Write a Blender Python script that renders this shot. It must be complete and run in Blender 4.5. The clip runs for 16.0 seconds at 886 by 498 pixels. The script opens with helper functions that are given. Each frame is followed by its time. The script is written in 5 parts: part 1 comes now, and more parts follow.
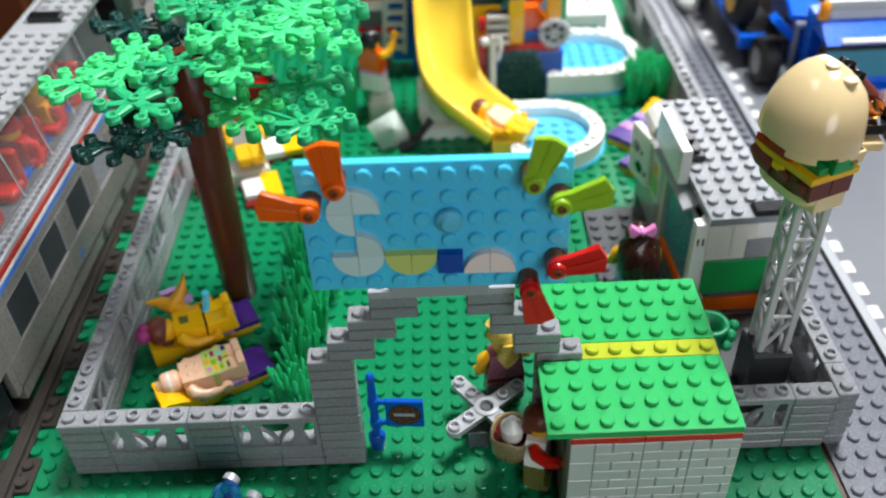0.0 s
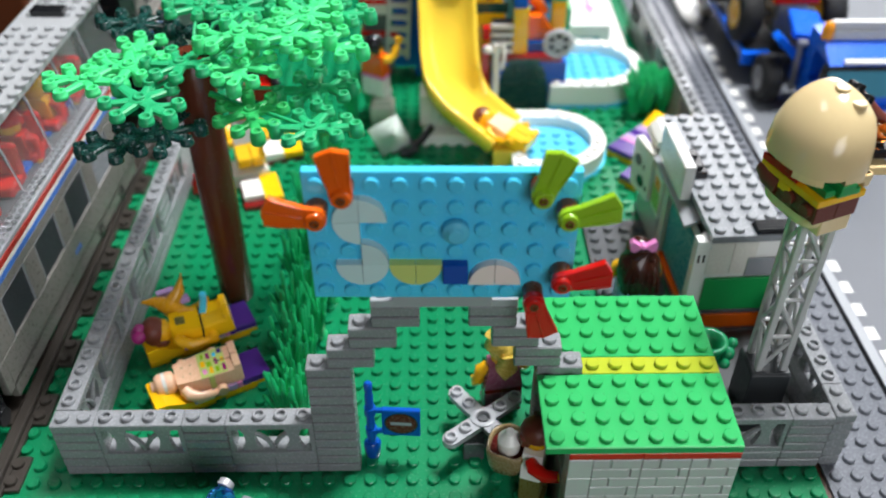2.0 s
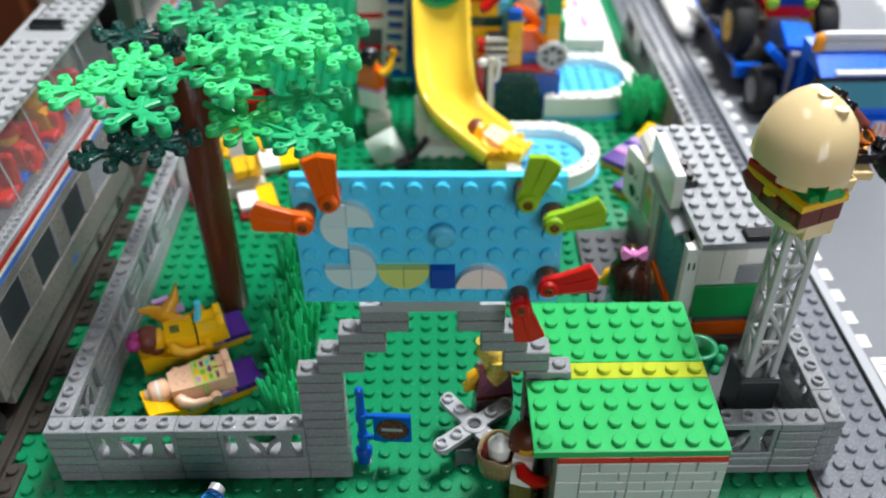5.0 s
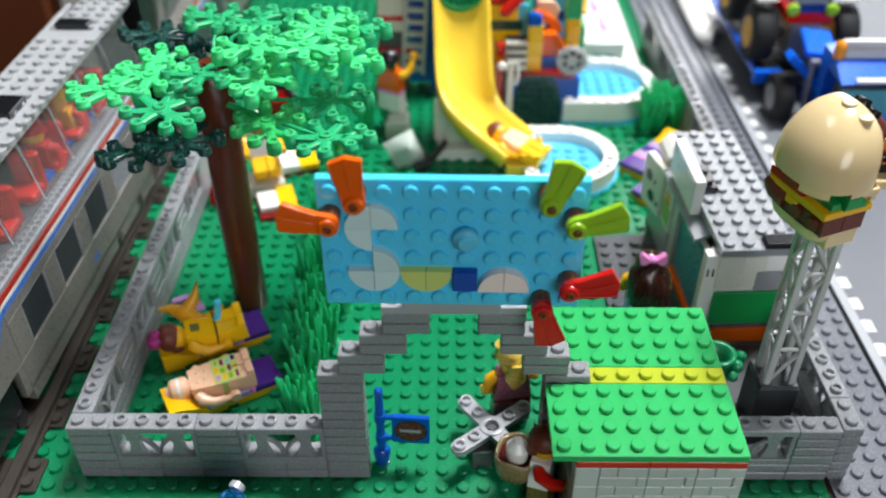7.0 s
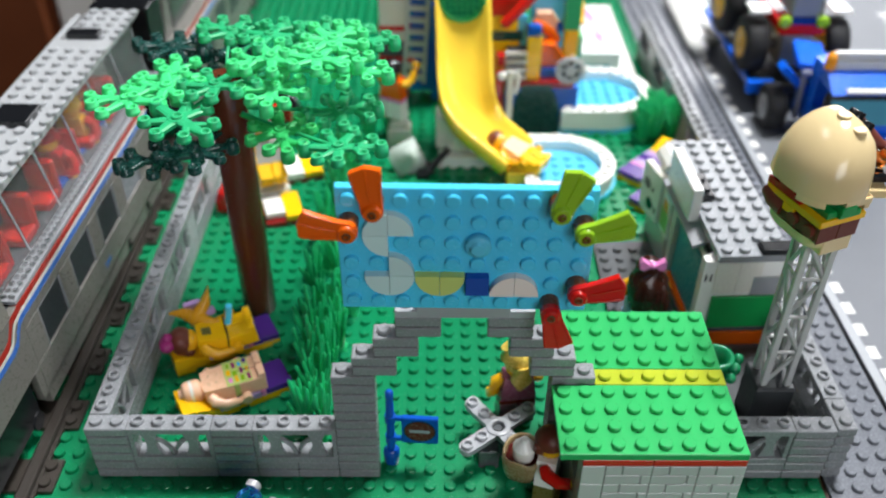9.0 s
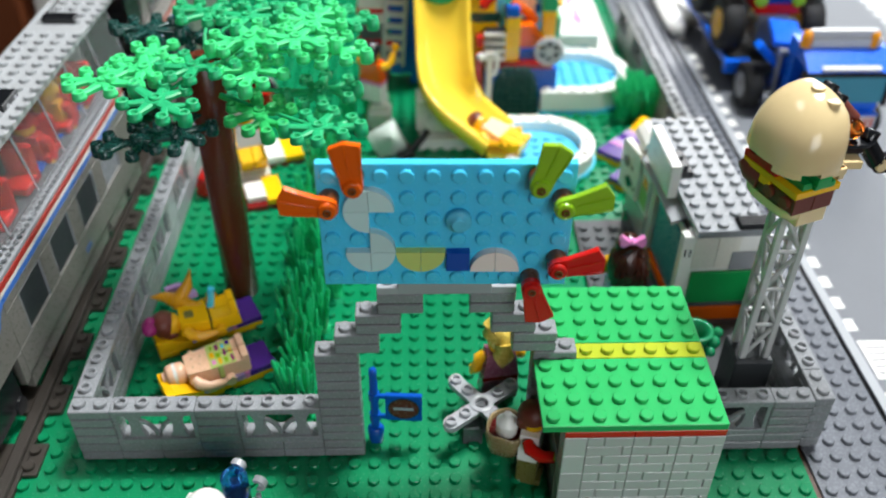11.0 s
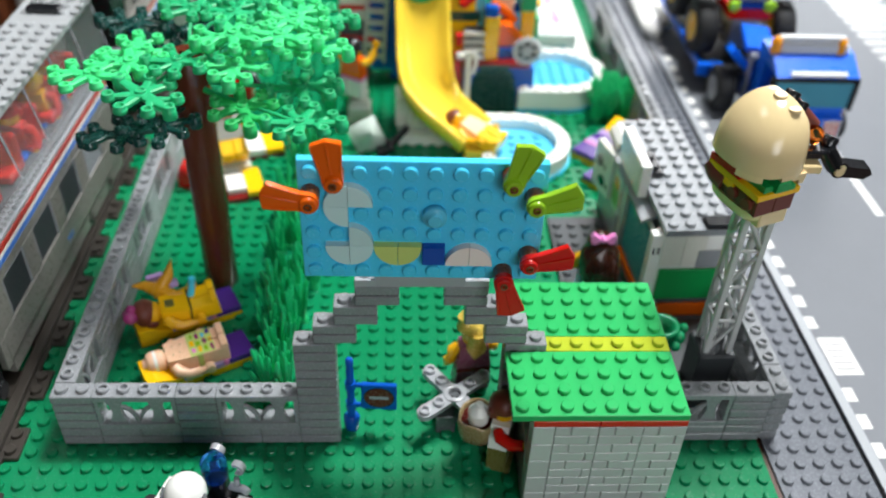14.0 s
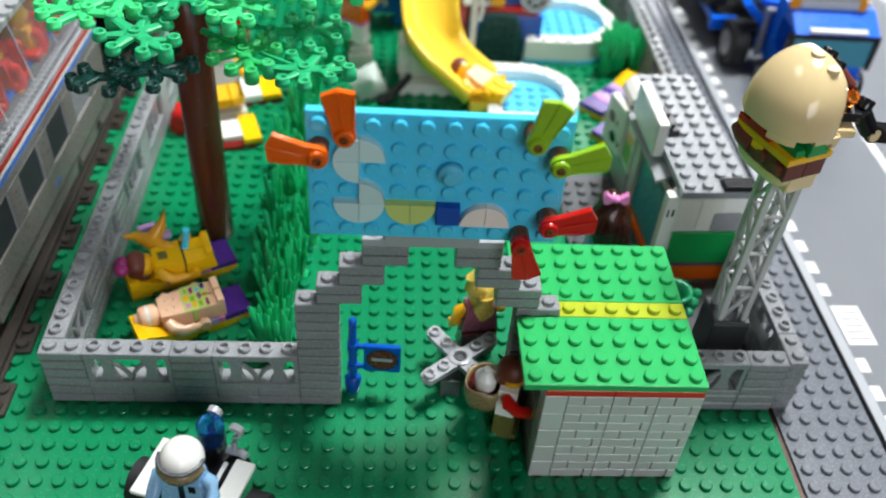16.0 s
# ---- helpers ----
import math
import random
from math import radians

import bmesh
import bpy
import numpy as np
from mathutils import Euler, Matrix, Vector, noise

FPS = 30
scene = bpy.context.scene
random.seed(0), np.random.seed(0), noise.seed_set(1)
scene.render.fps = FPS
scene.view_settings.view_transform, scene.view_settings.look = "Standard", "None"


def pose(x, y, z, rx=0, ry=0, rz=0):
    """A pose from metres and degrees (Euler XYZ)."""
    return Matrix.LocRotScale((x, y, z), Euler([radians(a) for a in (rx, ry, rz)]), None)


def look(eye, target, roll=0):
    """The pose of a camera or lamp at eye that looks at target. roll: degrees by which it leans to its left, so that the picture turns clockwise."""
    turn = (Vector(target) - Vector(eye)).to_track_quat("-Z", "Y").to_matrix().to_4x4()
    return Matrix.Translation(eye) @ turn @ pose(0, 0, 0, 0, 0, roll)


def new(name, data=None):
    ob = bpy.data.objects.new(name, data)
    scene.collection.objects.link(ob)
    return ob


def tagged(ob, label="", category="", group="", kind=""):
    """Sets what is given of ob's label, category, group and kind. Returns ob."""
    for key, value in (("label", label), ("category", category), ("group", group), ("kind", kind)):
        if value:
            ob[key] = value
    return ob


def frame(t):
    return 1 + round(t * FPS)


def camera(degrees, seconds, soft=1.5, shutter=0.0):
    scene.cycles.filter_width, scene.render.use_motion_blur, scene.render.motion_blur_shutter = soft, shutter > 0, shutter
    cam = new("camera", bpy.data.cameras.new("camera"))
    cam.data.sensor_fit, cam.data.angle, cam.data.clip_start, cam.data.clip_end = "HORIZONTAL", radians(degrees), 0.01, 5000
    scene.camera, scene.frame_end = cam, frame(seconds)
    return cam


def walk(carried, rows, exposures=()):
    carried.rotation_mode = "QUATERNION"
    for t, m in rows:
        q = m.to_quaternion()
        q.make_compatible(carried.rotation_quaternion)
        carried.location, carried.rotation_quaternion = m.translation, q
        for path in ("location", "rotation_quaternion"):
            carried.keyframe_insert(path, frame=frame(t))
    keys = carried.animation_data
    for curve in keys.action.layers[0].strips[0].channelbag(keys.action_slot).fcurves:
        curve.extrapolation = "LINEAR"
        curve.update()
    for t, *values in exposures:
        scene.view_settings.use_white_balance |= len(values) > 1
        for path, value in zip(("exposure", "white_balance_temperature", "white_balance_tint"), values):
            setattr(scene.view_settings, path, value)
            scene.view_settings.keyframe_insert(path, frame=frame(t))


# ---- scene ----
cam = camera(53.2, 16.0, 2.0)
PATH = [
    (0, (0.14586, -0.21176, 0.28171), (0.14022, 1.32966, -0.99265), -2.405),
    (0.5, (0.14252, -0.20939, 0.28464), (0.13477, 1.33457, -0.98663), -2.108),
    (1, (0.14184, -0.20895, 0.28560), (0.13789, 1.34110, -0.97824), -1.385),
    (1.5, (0.13949, -0.20875, 0.28282), (0.15247, 1.34167, -0.98051), -0.501),
    (2, (0.14108, -0.20912, 0.28257), (0.16001, 1.33662, -0.98643), -0.046),
    (2.5, (0.14354, -0.20897, 0.28452), (0.16840, 1.33897, -0.98168), -0.016),
    (3, (0.14444, -0.21031, 0.28362), (0.17452, 1.34500, -0.97340), 0.182),
    (5.5, (0.14614, -0.21435, 0.28156), (0.14938, 1.35632, -0.95657), -0.463),
    (6, (0.14568, -0.21483, 0.28169), (0.14234, 1.35417, -0.95857), -0.408),
    (6.5, (0.14266, -0.21581, 0.28313), (0.14085, 1.34496, -0.96747), 0.049),
    (7, (0.14259, -0.21532, 0.28300), (0.12732, 1.35765, -0.95213), -0.162),
    (7.5, (0.14188, -0.21579, 0.28446), (0.11266, 1.36099, -0.94555), -0.671),
    (8, (0.13647, -0.21627, 0.28663), (0.10073, 1.36660, -0.93536), -0.810),
    (8.5, (0.13478, -0.22094, 0.29002), (0.12414, 1.36178, -0.93263), -0.056),
    (11, (0.13551, -0.22751, 0.28748), (0.18460, 1.33669, -0.95786), 0.502),
    (11.5, (0.13936, -0.23174, 0.29248), (0.18514, 1.33542, -0.94926), 0.081),
    (12, (0.13772, -0.23367, 0.29577), (0.19795, 1.33180, -0.94749), 0.932),
    (12.5, (0.13553, -0.23415, 0.29612), (0.21005, 1.32847, -0.94994), 1.551),
    (13, (0.13355, -0.23317, 0.29765), (0.21889, 1.32547, -0.95269), 2.139),
    (13.5, (0.13361, -0.23606, 0.29728), (0.21716, 1.32581, -0.94916), 2.237),
    (14, (0.13571, -0.23576, 0.29474), (0.23534, 1.31732, -0.96144), 2.590),
    (14.5, (0.12917, -0.23393, 0.29596), (0.23658, 1.31255, -0.96770), 3.087),
    (15, (0.12669, -0.22834, 0.29559), (0.23912, 1.30978, -0.97782), 3.801),
    (15.5, (0.12438, -0.22350, 0.28878), (0.25331, 1.28129, -1.02231), 4.600),
    (16, (0.12710, -0.22051, 0.28674), (0.26271, 1.25552, -1.05600), 4.968),
]
walk(cam, [(t, look(eye, target, roll)) for t, eye, target, roll in PATH], exposures=[(0, 0.48, 6420, 13), (8.5, 0.48, 6420, 13), (11, 0.48, 6420, 10.5), (16, 0.48, 6420, 10.5)])

# ---- world, room light, exposure ----
U = 0.008  # one stud pitch; all plans below are in studs
cam.data.dof.use_dof = True
cam.data.dof.focus_distance = 0.31
cam.data.dof.aperture_fstop = 8.4
world = bpy.data.worlds.new("world")
scene.world = world
world.use_nodes = True
wn = world.node_tree
sky = wn.nodes.new("ShaderNodeTexSky")
sky.sky_type, sky.sun_disc, sky.sun_elevation, sky.sun_rotation = "NISHITA", False, radians(40), radians(20)
wn.links.new(sky.outputs["Color"], wn.nodes["Background"].inputs["Color"])
wn.nodes["Background"].inputs["Strength"].default_value = 0.12


def area_light(name, at, aim, w, h, watts):
    d = bpy.data.lights.new(name, "AREA")
    d.shape, d.size, d.size_y, d.energy, d.color = "RECTANGLE", w, h, watts, (0.965, 0.975, 0.965)
    ob = new(name, d)
    ob.matrix_world = look(at, aim)
    return ob


area_light("window_light_back", (1.2, 2.26, 0.95), (0.4, 0.2, 0.0), 0.8, 1.3, 13)
area_light("window_light_right", (1.66, 0.35, 1.05), (0.2, 0.1, 0.0), 0.6, 1.0, 2.5)
area_light("ceiling_panel_light", (0.62, 0.58, 1.8), (0.3, 0.2, 0), 0.5, 0.45, 49)
# weak fill added from the upper left, no lamp known there
area_light("fill_light_left", (-0.55, 0.5, 1.8), (0.1, 0.15, 0), 0.5, 0.5, 4)
# added fill on the sign and front faces; no known window stands there
area_light("fill_light_front", (0.8, -2.16, 1.15), (0.3, 0.1, 0.1), 1.2, 1.1, 16)


# ---- materials ----
def srgb(h):
    c = [int(h[i:i + 2], 16) / 255 for i in (0, 2, 4)]
    return tuple(v / 12.92 if v <= 0.04045 else ((v + 0.055) / 1.055) ** 2.4 for v in c) + (1.0,)


def plastic(name, colour, rough=0.2, vary=0.06, bump=0.02, metal=0.0, grain=900.0, mottled=0.0):
    """Moulded plastic: small colour drift from piece to piece, fine handling scratches, faint waviness."""
    m = bpy.data.materials.new(name)
    m.use_nodes = True
    nt = m.node_tree
    n, k = nt.nodes, nt.links
    b = n["Principled BSDF"]
    info = n.new("ShaderNodeObjectInfo")
    tex = n.new("ShaderNodeTexCoord")
    big = n.new("ShaderNodeTexNoise")
    big.inputs["Scale"].default_value, big.inputs["Detail"].default_value = 55.0, 3.0
    fine = n.new("ShaderNodeTexNoise")
    fine.inputs["Scale"].default_value, fine.inputs["Detail"].default_value = grain, 4.0
    for q in (big, fine):
        k.new(tex.outputs["Object"], q.inputs["Vector"])
    add = n.new("ShaderNodeMath")
    add.operation = "ADD"
    k.new(info.outputs["Random"], add.inputs[0])
    k.new(big.outputs["Fac"], add.inputs[1])
    val = n.new("ShaderNodeMapRange")
    val.inputs["From Min"].default_value, val.inputs["From Max"].default_value = 0.3, 1.7
    val.inputs["To Min"].default_value, val.inputs["To Max"].default_value = 1 - vary - mottled, 1 + vary + mottled
    k.new(add.outputs[0], val.inputs["Value"])
    hsv = n.new("ShaderNodeHueSaturation")
    hsv.inputs["Color"].default_value = srgb(colour)
    k.new(val.outputs["Result"], hsv.inputs["Value"])
    k.new(hsv.outputs["Color"], b.inputs["Base Color"])
    rr = n.new("ShaderNodeMapRange")
    rr.inputs["From Min"].default_value, rr.inputs["From Max"].default_value = 0.3, 0.7
    rr.inputs["To Min"].default_value, rr.inputs["To Max"].default_value = max(0.04, rough - 0.06), rough + 0.08
    k.new(fine.outputs["Fac"], rr.inputs["Value"])
    k.new(rr.outputs["Result"], b.inputs["Roughness"])
    bp = n.new("ShaderNodeBump")
    bp.inputs["Strength"].default_value, bp.inputs["Distance"].default_value = bump, 0.0004
    k.new(big.outputs["Fac"], bp.inputs["Height"])
    k.new(bp.outputs["Normal"], b.inputs["Normal"])
    b.inputs["Metallic"].default_value = metal
    b.inputs["IOR"].default_value = 1.5
    return m


def clear(name, colour, rough=0.06, ior=1.3, passing=1.0):
    m = bpy.data.materials.new(name)
    m.use_nodes = True
    b = m.node_tree.nodes["Principled BSDF"]
    b.inputs["Base Color"].default_value = srgb(colour)
    b.inputs["Transmission Weight"].default_value = passing
    b.inputs["Roughness"].default_value = rough
    b.inputs["IOR"].default_value = ior
    return m


def plain(name, colour, rough=0.8, scale=6.0, amount=0.15):
    m = bpy.data.materials.new(name)
    m.use_nodes = True
    nt = m.node_tree
    n, k = nt.nodes, nt.links
    b = n["Principled BSDF"]
    b.inputs["Roughness"].default_value = rough
    tex, no, hsv = n.new("ShaderNodeTexCoord"), n.new("ShaderNodeTexNoise"), n.new("ShaderNodeHueSaturation")
    no.inputs["Scale"].default_value, no.inputs["Detail"].default_value = scale, 6.0
    k.new(tex.outputs["Object"], no.inputs["Vector"])
    mr = n.new("ShaderNodeMapRange")
    mr.inputs["To Min"].default_value, mr.inputs["To Max"].default_value = 1 - amount, 1 + amount
    k.new(no.outputs["Fac"], mr.inputs["Value"])
    k.new(mr.outputs["Result"], hsv.inputs["Value"])
    hsv.inputs["Color"].default_value = srgb(colour)
    k.new(hsv.outputs["Color"], b.inputs["Base Color"])
    return m


GREEN = plastic("green_baseplate_plastic", "067f50", 0.22, bump=0.03)
BRIGHT = plastic("bright_green_plastic", "2fa95d", 0.16)
LEAF = plastic("leaf_green_plastic", "3bd07c", 0.42)
LEAF2 = plastic("mid_green_plastic", "1cab6c", 0.42)
LEAF3 = plastic("clear_green_plastic", "27b85f", 0.42)
DKGREEN = plastic("dark_green_plastic", "12403a", 0.25)
GRASS = plastic("grass_green_plastic", "0f9a4c", 0.36)
LGREY = plastic("light_grey_plastic", "a2a5a9", 0.2)
WGREY = plastic("pale_grey_plastic", "c3c5c4", 0.2)
LOG = plastic("grooved_grey_plastic", "888b8e", 0.24)
MGREY = plastic("mid_grey_plastic", "8f9296", 0.2)
DGREY = plastic("dark_grey_plastic", "56595c", 0.22)
PGREY = plastic("paving_grey_plastic", "6d7178", 0.25)
RAIL = plastic("worn_rail_plastic", "322d27", 0.42, mottled=0.12)
ROAD = plastic("road_grey_plastic", "6e7278", 0.55, bump=0.01)
KERB = plastic("kerb_grey_plastic", "a5a9ae", 0.35)
WHITE = plastic("white_plastic", "e9e9e4", 0.18)
AGED = plastic("aged_white_plastic", "d8d6cc", 0.25, mottled=0.04)
AZURE = plastic("azure_plastic", "4ccdf3", 0.22)
LAQUA = plastic("light_aqua_plastic", "c6e6e6", 0.16)
YGREEN = plastic("yellowish_green_plastic", "c6d87a", 0.16)
BLUE = plastic("blue_plastic", "0d4fb0", 0.15)
DBLUE = plastic("dark_blue_plastic", "12307a", 0.2)
PINKISH = plastic("light_nougat_plastic", "f3e6df", 0.18)
ORANGE = plastic("orange_plastic", "e8630d", 0.16)
LIME = plastic("lime_plastic", "8fbf1f", 0.16)
RED = plastic("red_plastic", "c91a12", 0.14)
YELLOW = plastic("yellow_plastic", "f7c112", 0.16)
YLIME = plastic("yellow_green_plastic", "aebb30", 0.16)
BROWN = plastic("reddish_brown_plastic", "6a2f20", 0.45)
TRUNK = plastic("trunk_brown_plastic", "5c2c1c", 0.2, bump=0.05)
DBROWN = plastic("dark_brown_plastic", "35170e", 0.2)
PIN = plastic("bronze_pin_plastic", "6b3a14", 0.3)
TAN = plastic("tan_plastic", "e4cd9b", 0.12)
DTAN = plastic("dark_tan_plastic", "8c7a56", 0.25)
BLACK = plastic("black_plastic", "15171a", 0.18)
PURPLE = plastic("purple_plastic", "4b2a86", 0.18)
LAV = plastic("lavender_plastic", "b79ad0", 0.18)
NOUGAT = plastic("nougat_plastic", "f6c8a4", 0.25)
GOLD = plastic("pearl_gold_plastic", "d9bb55", 0.25, metal=0.15)
FLESH = plastic("figure_yellow_plastic", "efb31a", 0.22)
MAGENTA = plastic("magenta_plastic", "9b2a70", 0.22)
PINK = plastic("pink_plastic", "e58bc6", 0.2)
PLUM = plastic("plum_plastic", "9a5a72", 0.25)
DKRED = plastic("dark_red_plastic", "7c1713", 0.2)
SKYBL = plastic("sky_blue_plastic", "8cb9dd", 0.25)
OLIVE = plastic("olive_plastic", "6c6a37", 0.3)
WATER = plastic("light_blue_plastic", "5ec3ec", 0.14)
TEAL = plastic("teal_plastic", "2f98a3", 0.28)
TBLUE = clear("clear_blue_plastic", "4f9bff", 0.04, 1.1, 0.93)
CAZURE = clear("clear_azure_plastic", "66d2f2", 0.25, 1.25, 0.14)
TORANGE = clear("clear_orange_plastic", "ff8a2a")
ROOFG = plastic("roof_grey_plastic", "84888c", 0.24)
GLASS = clear("clear_plastic", "c4c8c8", 0.1, 1.2, 0.95)
RUBBER = plain("black_rubber", "17181a", 0.7, 300, 0.2)
TABLE = plain("dark_brown_table_wood", "4a2a1a", 0.45, 30, 0.25)
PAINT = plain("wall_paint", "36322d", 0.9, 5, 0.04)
FLOORM = plain("floor_boards", "453d36", 0.5, 9)
CUPBOARD = plain("brown_veneer", "6e3a1e", 0.45, 14, 0.2)
TBLUE2 = plastic("truck_blue_plastic", "0a68ea", 0.28)
DECK = plastic("deck_black_plastic", "121315", 0.55)
SCREEN = plastic("blue_screen_plastic", "3f8ea6", 0.07)
TUFT = plastic("emerald_blade_plastic", "17b56e", 0.32)
POTGREEN = plastic("pot_green_plastic", "0d7a4c", 0.2)
PARASOL = plastic("pale_sage_plastic", "aab8ae", 0.3)
CHAR = plastic("charcoal_plastic", "303437", 0.4)
SUNNY = plastic("bright_yellow_plastic", "fdd544", 0.12)
BEACON = plastic("amber_beacon_plastic", "f09a18", 0.2)
STICKER = plastic("pale_sticker", "dfe6e2", 0.3)


# ---- mesh building in studs ----
class Shape:
    """Collects faces in studs and turns them into one mesh."""

    def __init__(self):
        self.v, self.f, self.m, self.s = [], [], [], []
        self.x = Matrix()
        self.mats, self.cur = [], 0

    def use(self, mat):
        if mat not in self.mats:
            self.mats.append(mat)
        self.cur = self.mats.index(mat)
        return self

    def at(self, x=0, y=0, z=0, rx=0, ry=0, rz=0):
        self.x = pose(x, y, z, rx, ry, rz)
        return self

    def add(self, verts, faces, smooth=False):
        o = len(self.v)
        self.v += [tuple(self.x @ Vector(p)) for p in verts]
        for f in faces:
            self.f.append(tuple(i + o for i in f))
            self.m.append(self.cur)
            self.s.append(smooth)
        return self

    def box(self, x0, y0, z0, x1, y1, z1, c=0.035):
        """A box with chamfered edges."""
        c = min(c, (x1 - x0) * 0.3, (y1 - y0) * 0.3, (z1 - z0) * 0.3)
        lo, hi = (x0, y0, z0), (x1, y1, z1)
        vs, ix = [], {}
        for sx in (0, 1):
            for sy in (0, 1):
                for sz in (0, 1):
                    s = (sx, sy, sz)
                    for a in range(3):
                        p = []
                        for i in range(3):
                            e = hi[i] if s[i] else lo[i]
                            p.append(e if i == a else e + (-c if s[i] else c))
                        ix[s, a] = len(vs)
                        vs.append(p)
        fs = []
        for a in range(3):
            b, d = (a + 1) % 3, (a + 2) % 3
            for e in (0, 1):
                q = []
                for u, w in ((0, 0), (1, 0), (1, 1), (0, 1)):
                    s = [0, 0, 0]
                    s[a], s[b], s[d] = e, u, w
                    q.append(ix[tuple(s), a])
                fs.append(q if e else q[::-1])
            for u in (0, 1):
                for w in (0, 1):
                    s0, s1 = [0, 0, 0], [0, 0, 0]
                    s0[b] = s1[b] = u
                    s0[d] = s1[d] = w
                    s1[a] = 1
                    s0, s1 = tuple(s0), tuple(s1)
                    q = [ix[s0, b], ix[s1, b], ix[s1, d], ix[s0, d]]
                    fs.append(q if u == w else q[::-1])
        for s in ((i, j, k) for i in (0, 1) for j in (0, 1) for k in (0, 1)):
            q = [ix[s, 0], ix[s, 1], ix[s, 2]]
            fs.append(q if sum(s) % 2 else q[::-1])
        return self.add(vs, fs)

    def lathe(self, profile, n=16, cx=0, cy=0, close=True):
        """Turned shape about z: profile of (radius, height) from the bottom up."""
        vs, fs = [], []
        for r, z in profile:
            vs += [(cx + r * math.cos(2 * math.pi * i / n), cy + r * math.sin(2 * math.pi * i / n), z) for i in range(n)]
        for j in range(len(profile) - 1):
            for i in range(n):
                a, b = j * n + i, j * n + (i + 1) % n
                fs.append((a, b, b + n, a + n))
        self.add(vs, fs, True)
        if close:
            k = (len(profile) - 1) * n
            self.add(vs[:n], [tuple(range(n))[::-1]])
            self.add(vs[k:], [tuple(range(n))])
        return self

    def stud(self, x, y, z, n=14, r=0.3, h=0.21, hollow=False):
        if hollow:
            return self.lathe([(r, z), (r, z + h), (r - 0.1, z + h), (r - 0.1, z + 0.02)], n, x, y)
        vs, fs = [], []
        for q, w in ((r, z), (r, z + h - 0.04), (r - 0.04, z + h)):
            vs += [(x + q * math.cos(2 * math.pi * i / n), y + q * math.sin(2 * math.pi * i / n), w) for i in range(n)]
        for j in (0, 1):
            for i in range(n):
                a, b = j * n + i, j * n + (i + 1) % n
                fs.append((a, b, b + n, a + n))
        self.add(vs, fs[:n], True)
        self.add(vs, fs[n:])
        self.add(vs[2 * n:], [tuple(range(n))])
        return self

    def tube(self, pts, r, n=8, taper=None):
        """A round rod along points; taper gives the radius at each point."""
        vs, fs = [], []
        pts = [Vector(p) for p in pts]
        for i, p in enumerate(pts):
            d = (pts[min(i + 1, len(pts) - 1)] - pts[max(i - 1, 0)]).normalized()
            a = d.cross(Vector((0, 0, 1)) if abs(d.z) < 0.95 else Vector((1, 0, 0))).normalized()
            b = d.cross(a)
            q = taper[i] if taper else r
            vs += [tuple(p + q * (a * math.cos(2 * math.pi * k / n) + b * math.sin(2 * math.pi * k / n))) for k in range(n)]
        for j in range(len(pts) - 1):
            for i in range(n):
                a, b = j * n + i, j * n + (i + 1) % n
                fs.append((a, b, b + n, a + n))
        self.add(vs, fs, True)
        self.add(vs[:n], [tuple(range(n))[::-1]])
        self.add(vs[-n:], [tuple(range(n))])
        return self

    def ball(self, cx, cy, cz, rx, ry, rz, n=14, low=-90, high=90):
        vs, fs = [], []
        rings = 8
        for j in range(rings + 1):
            t = radians(low + (high - low) * j / rings)
            vs += [(cx + rx * math.cos(t) * math.cos(2 * math.pi * i / n), cy + ry * math.cos(t) * math.sin(2 * math.pi * i / n), cz + rz * math.sin(t)) for i in range(n)]
        for j in range(rings):
            for i in range(n):
                a, b = j * n + i, j * n + (i + 1) % n
                fs.append((a, b, b + n, a + n))
        self.add(vs, fs, True)
        self.add(vs[:n], [tuple(range(n))[::-1]])
        return self

    def prism(self, poly, z0, z1, smooth=False):
        """A flat outline (counter-clockwise) raised from z0 to z1."""
        n = len(poly)
        vs = [(x, y, z0) for x, y in poly] + [(x, y, z1) for x, y in poly]
        self.add(vs, [(i, (i + 1) % n, n + (i + 1) % n, n + i) for i in range(n)], smooth)
        self.add(vs, [tuple(range(n))[::-1], tuple(range(n, 2 * n))])
        return self

    def side(self, poly, y0, y1):
        """An outline in x and z, given depth from y0 to y1."""
        keep = self.x
        self.x = keep @ pose(0, 0, 0, 90, 0, 0)
        self.prism(poly, -y1, -y0)
        self.x = keep
        return self

    def mesh(self, name):
        me = bpy.data.meshes.new(name)
        me.from_pydata([(x * U, y * U, z * U) for x, y, z in self.v], [], self.f)
        for m in self.mats:
            me.materials.append(m)
        me.polygons.foreach_set("material_index", self.m)
        me.polygons.foreach_set("use_smooth", self.s)
        me.validate()
        me.update()
        return me


def S(mat):
    return Shape().use(mat)


def thing(name, label, category, x=0, y=0, z=0, rz=0, group="", kind=""):
    ob = new(name)
    ob.empty_display_size = 0.01
    ob.matrix_world = pose(x * U, y * U, z * U, 0, 0, rz)
    return tagged(ob, label, category, group, kind)


def part(name, shape, parent, label="", x=0, y=0, z=0, rx=0, ry=0, rz=0):
    ob = new(name, shape.mesh(name) if isinstance(shape, Shape) else shape)
    ob.parent = parent
    ob.matrix_basis = pose(x * U, y * U, z * U, rx, ry, rz)
    if label:
        ob["label"] = label
    return ob


def whole(name, shape, label, category, x=0, y=0, z=0, rx=0, ry=0, rz=0, group="", kind=""):
    ob = new(name, shape.mesh(name) if isinstance(shape, Shape) else shape)
    ob.matrix_world = pose(x * U, y * U, z * U, rx, ry, rz)
    return tagged(ob, label, category, group, kind)


CACHE = {}
G = 0.008


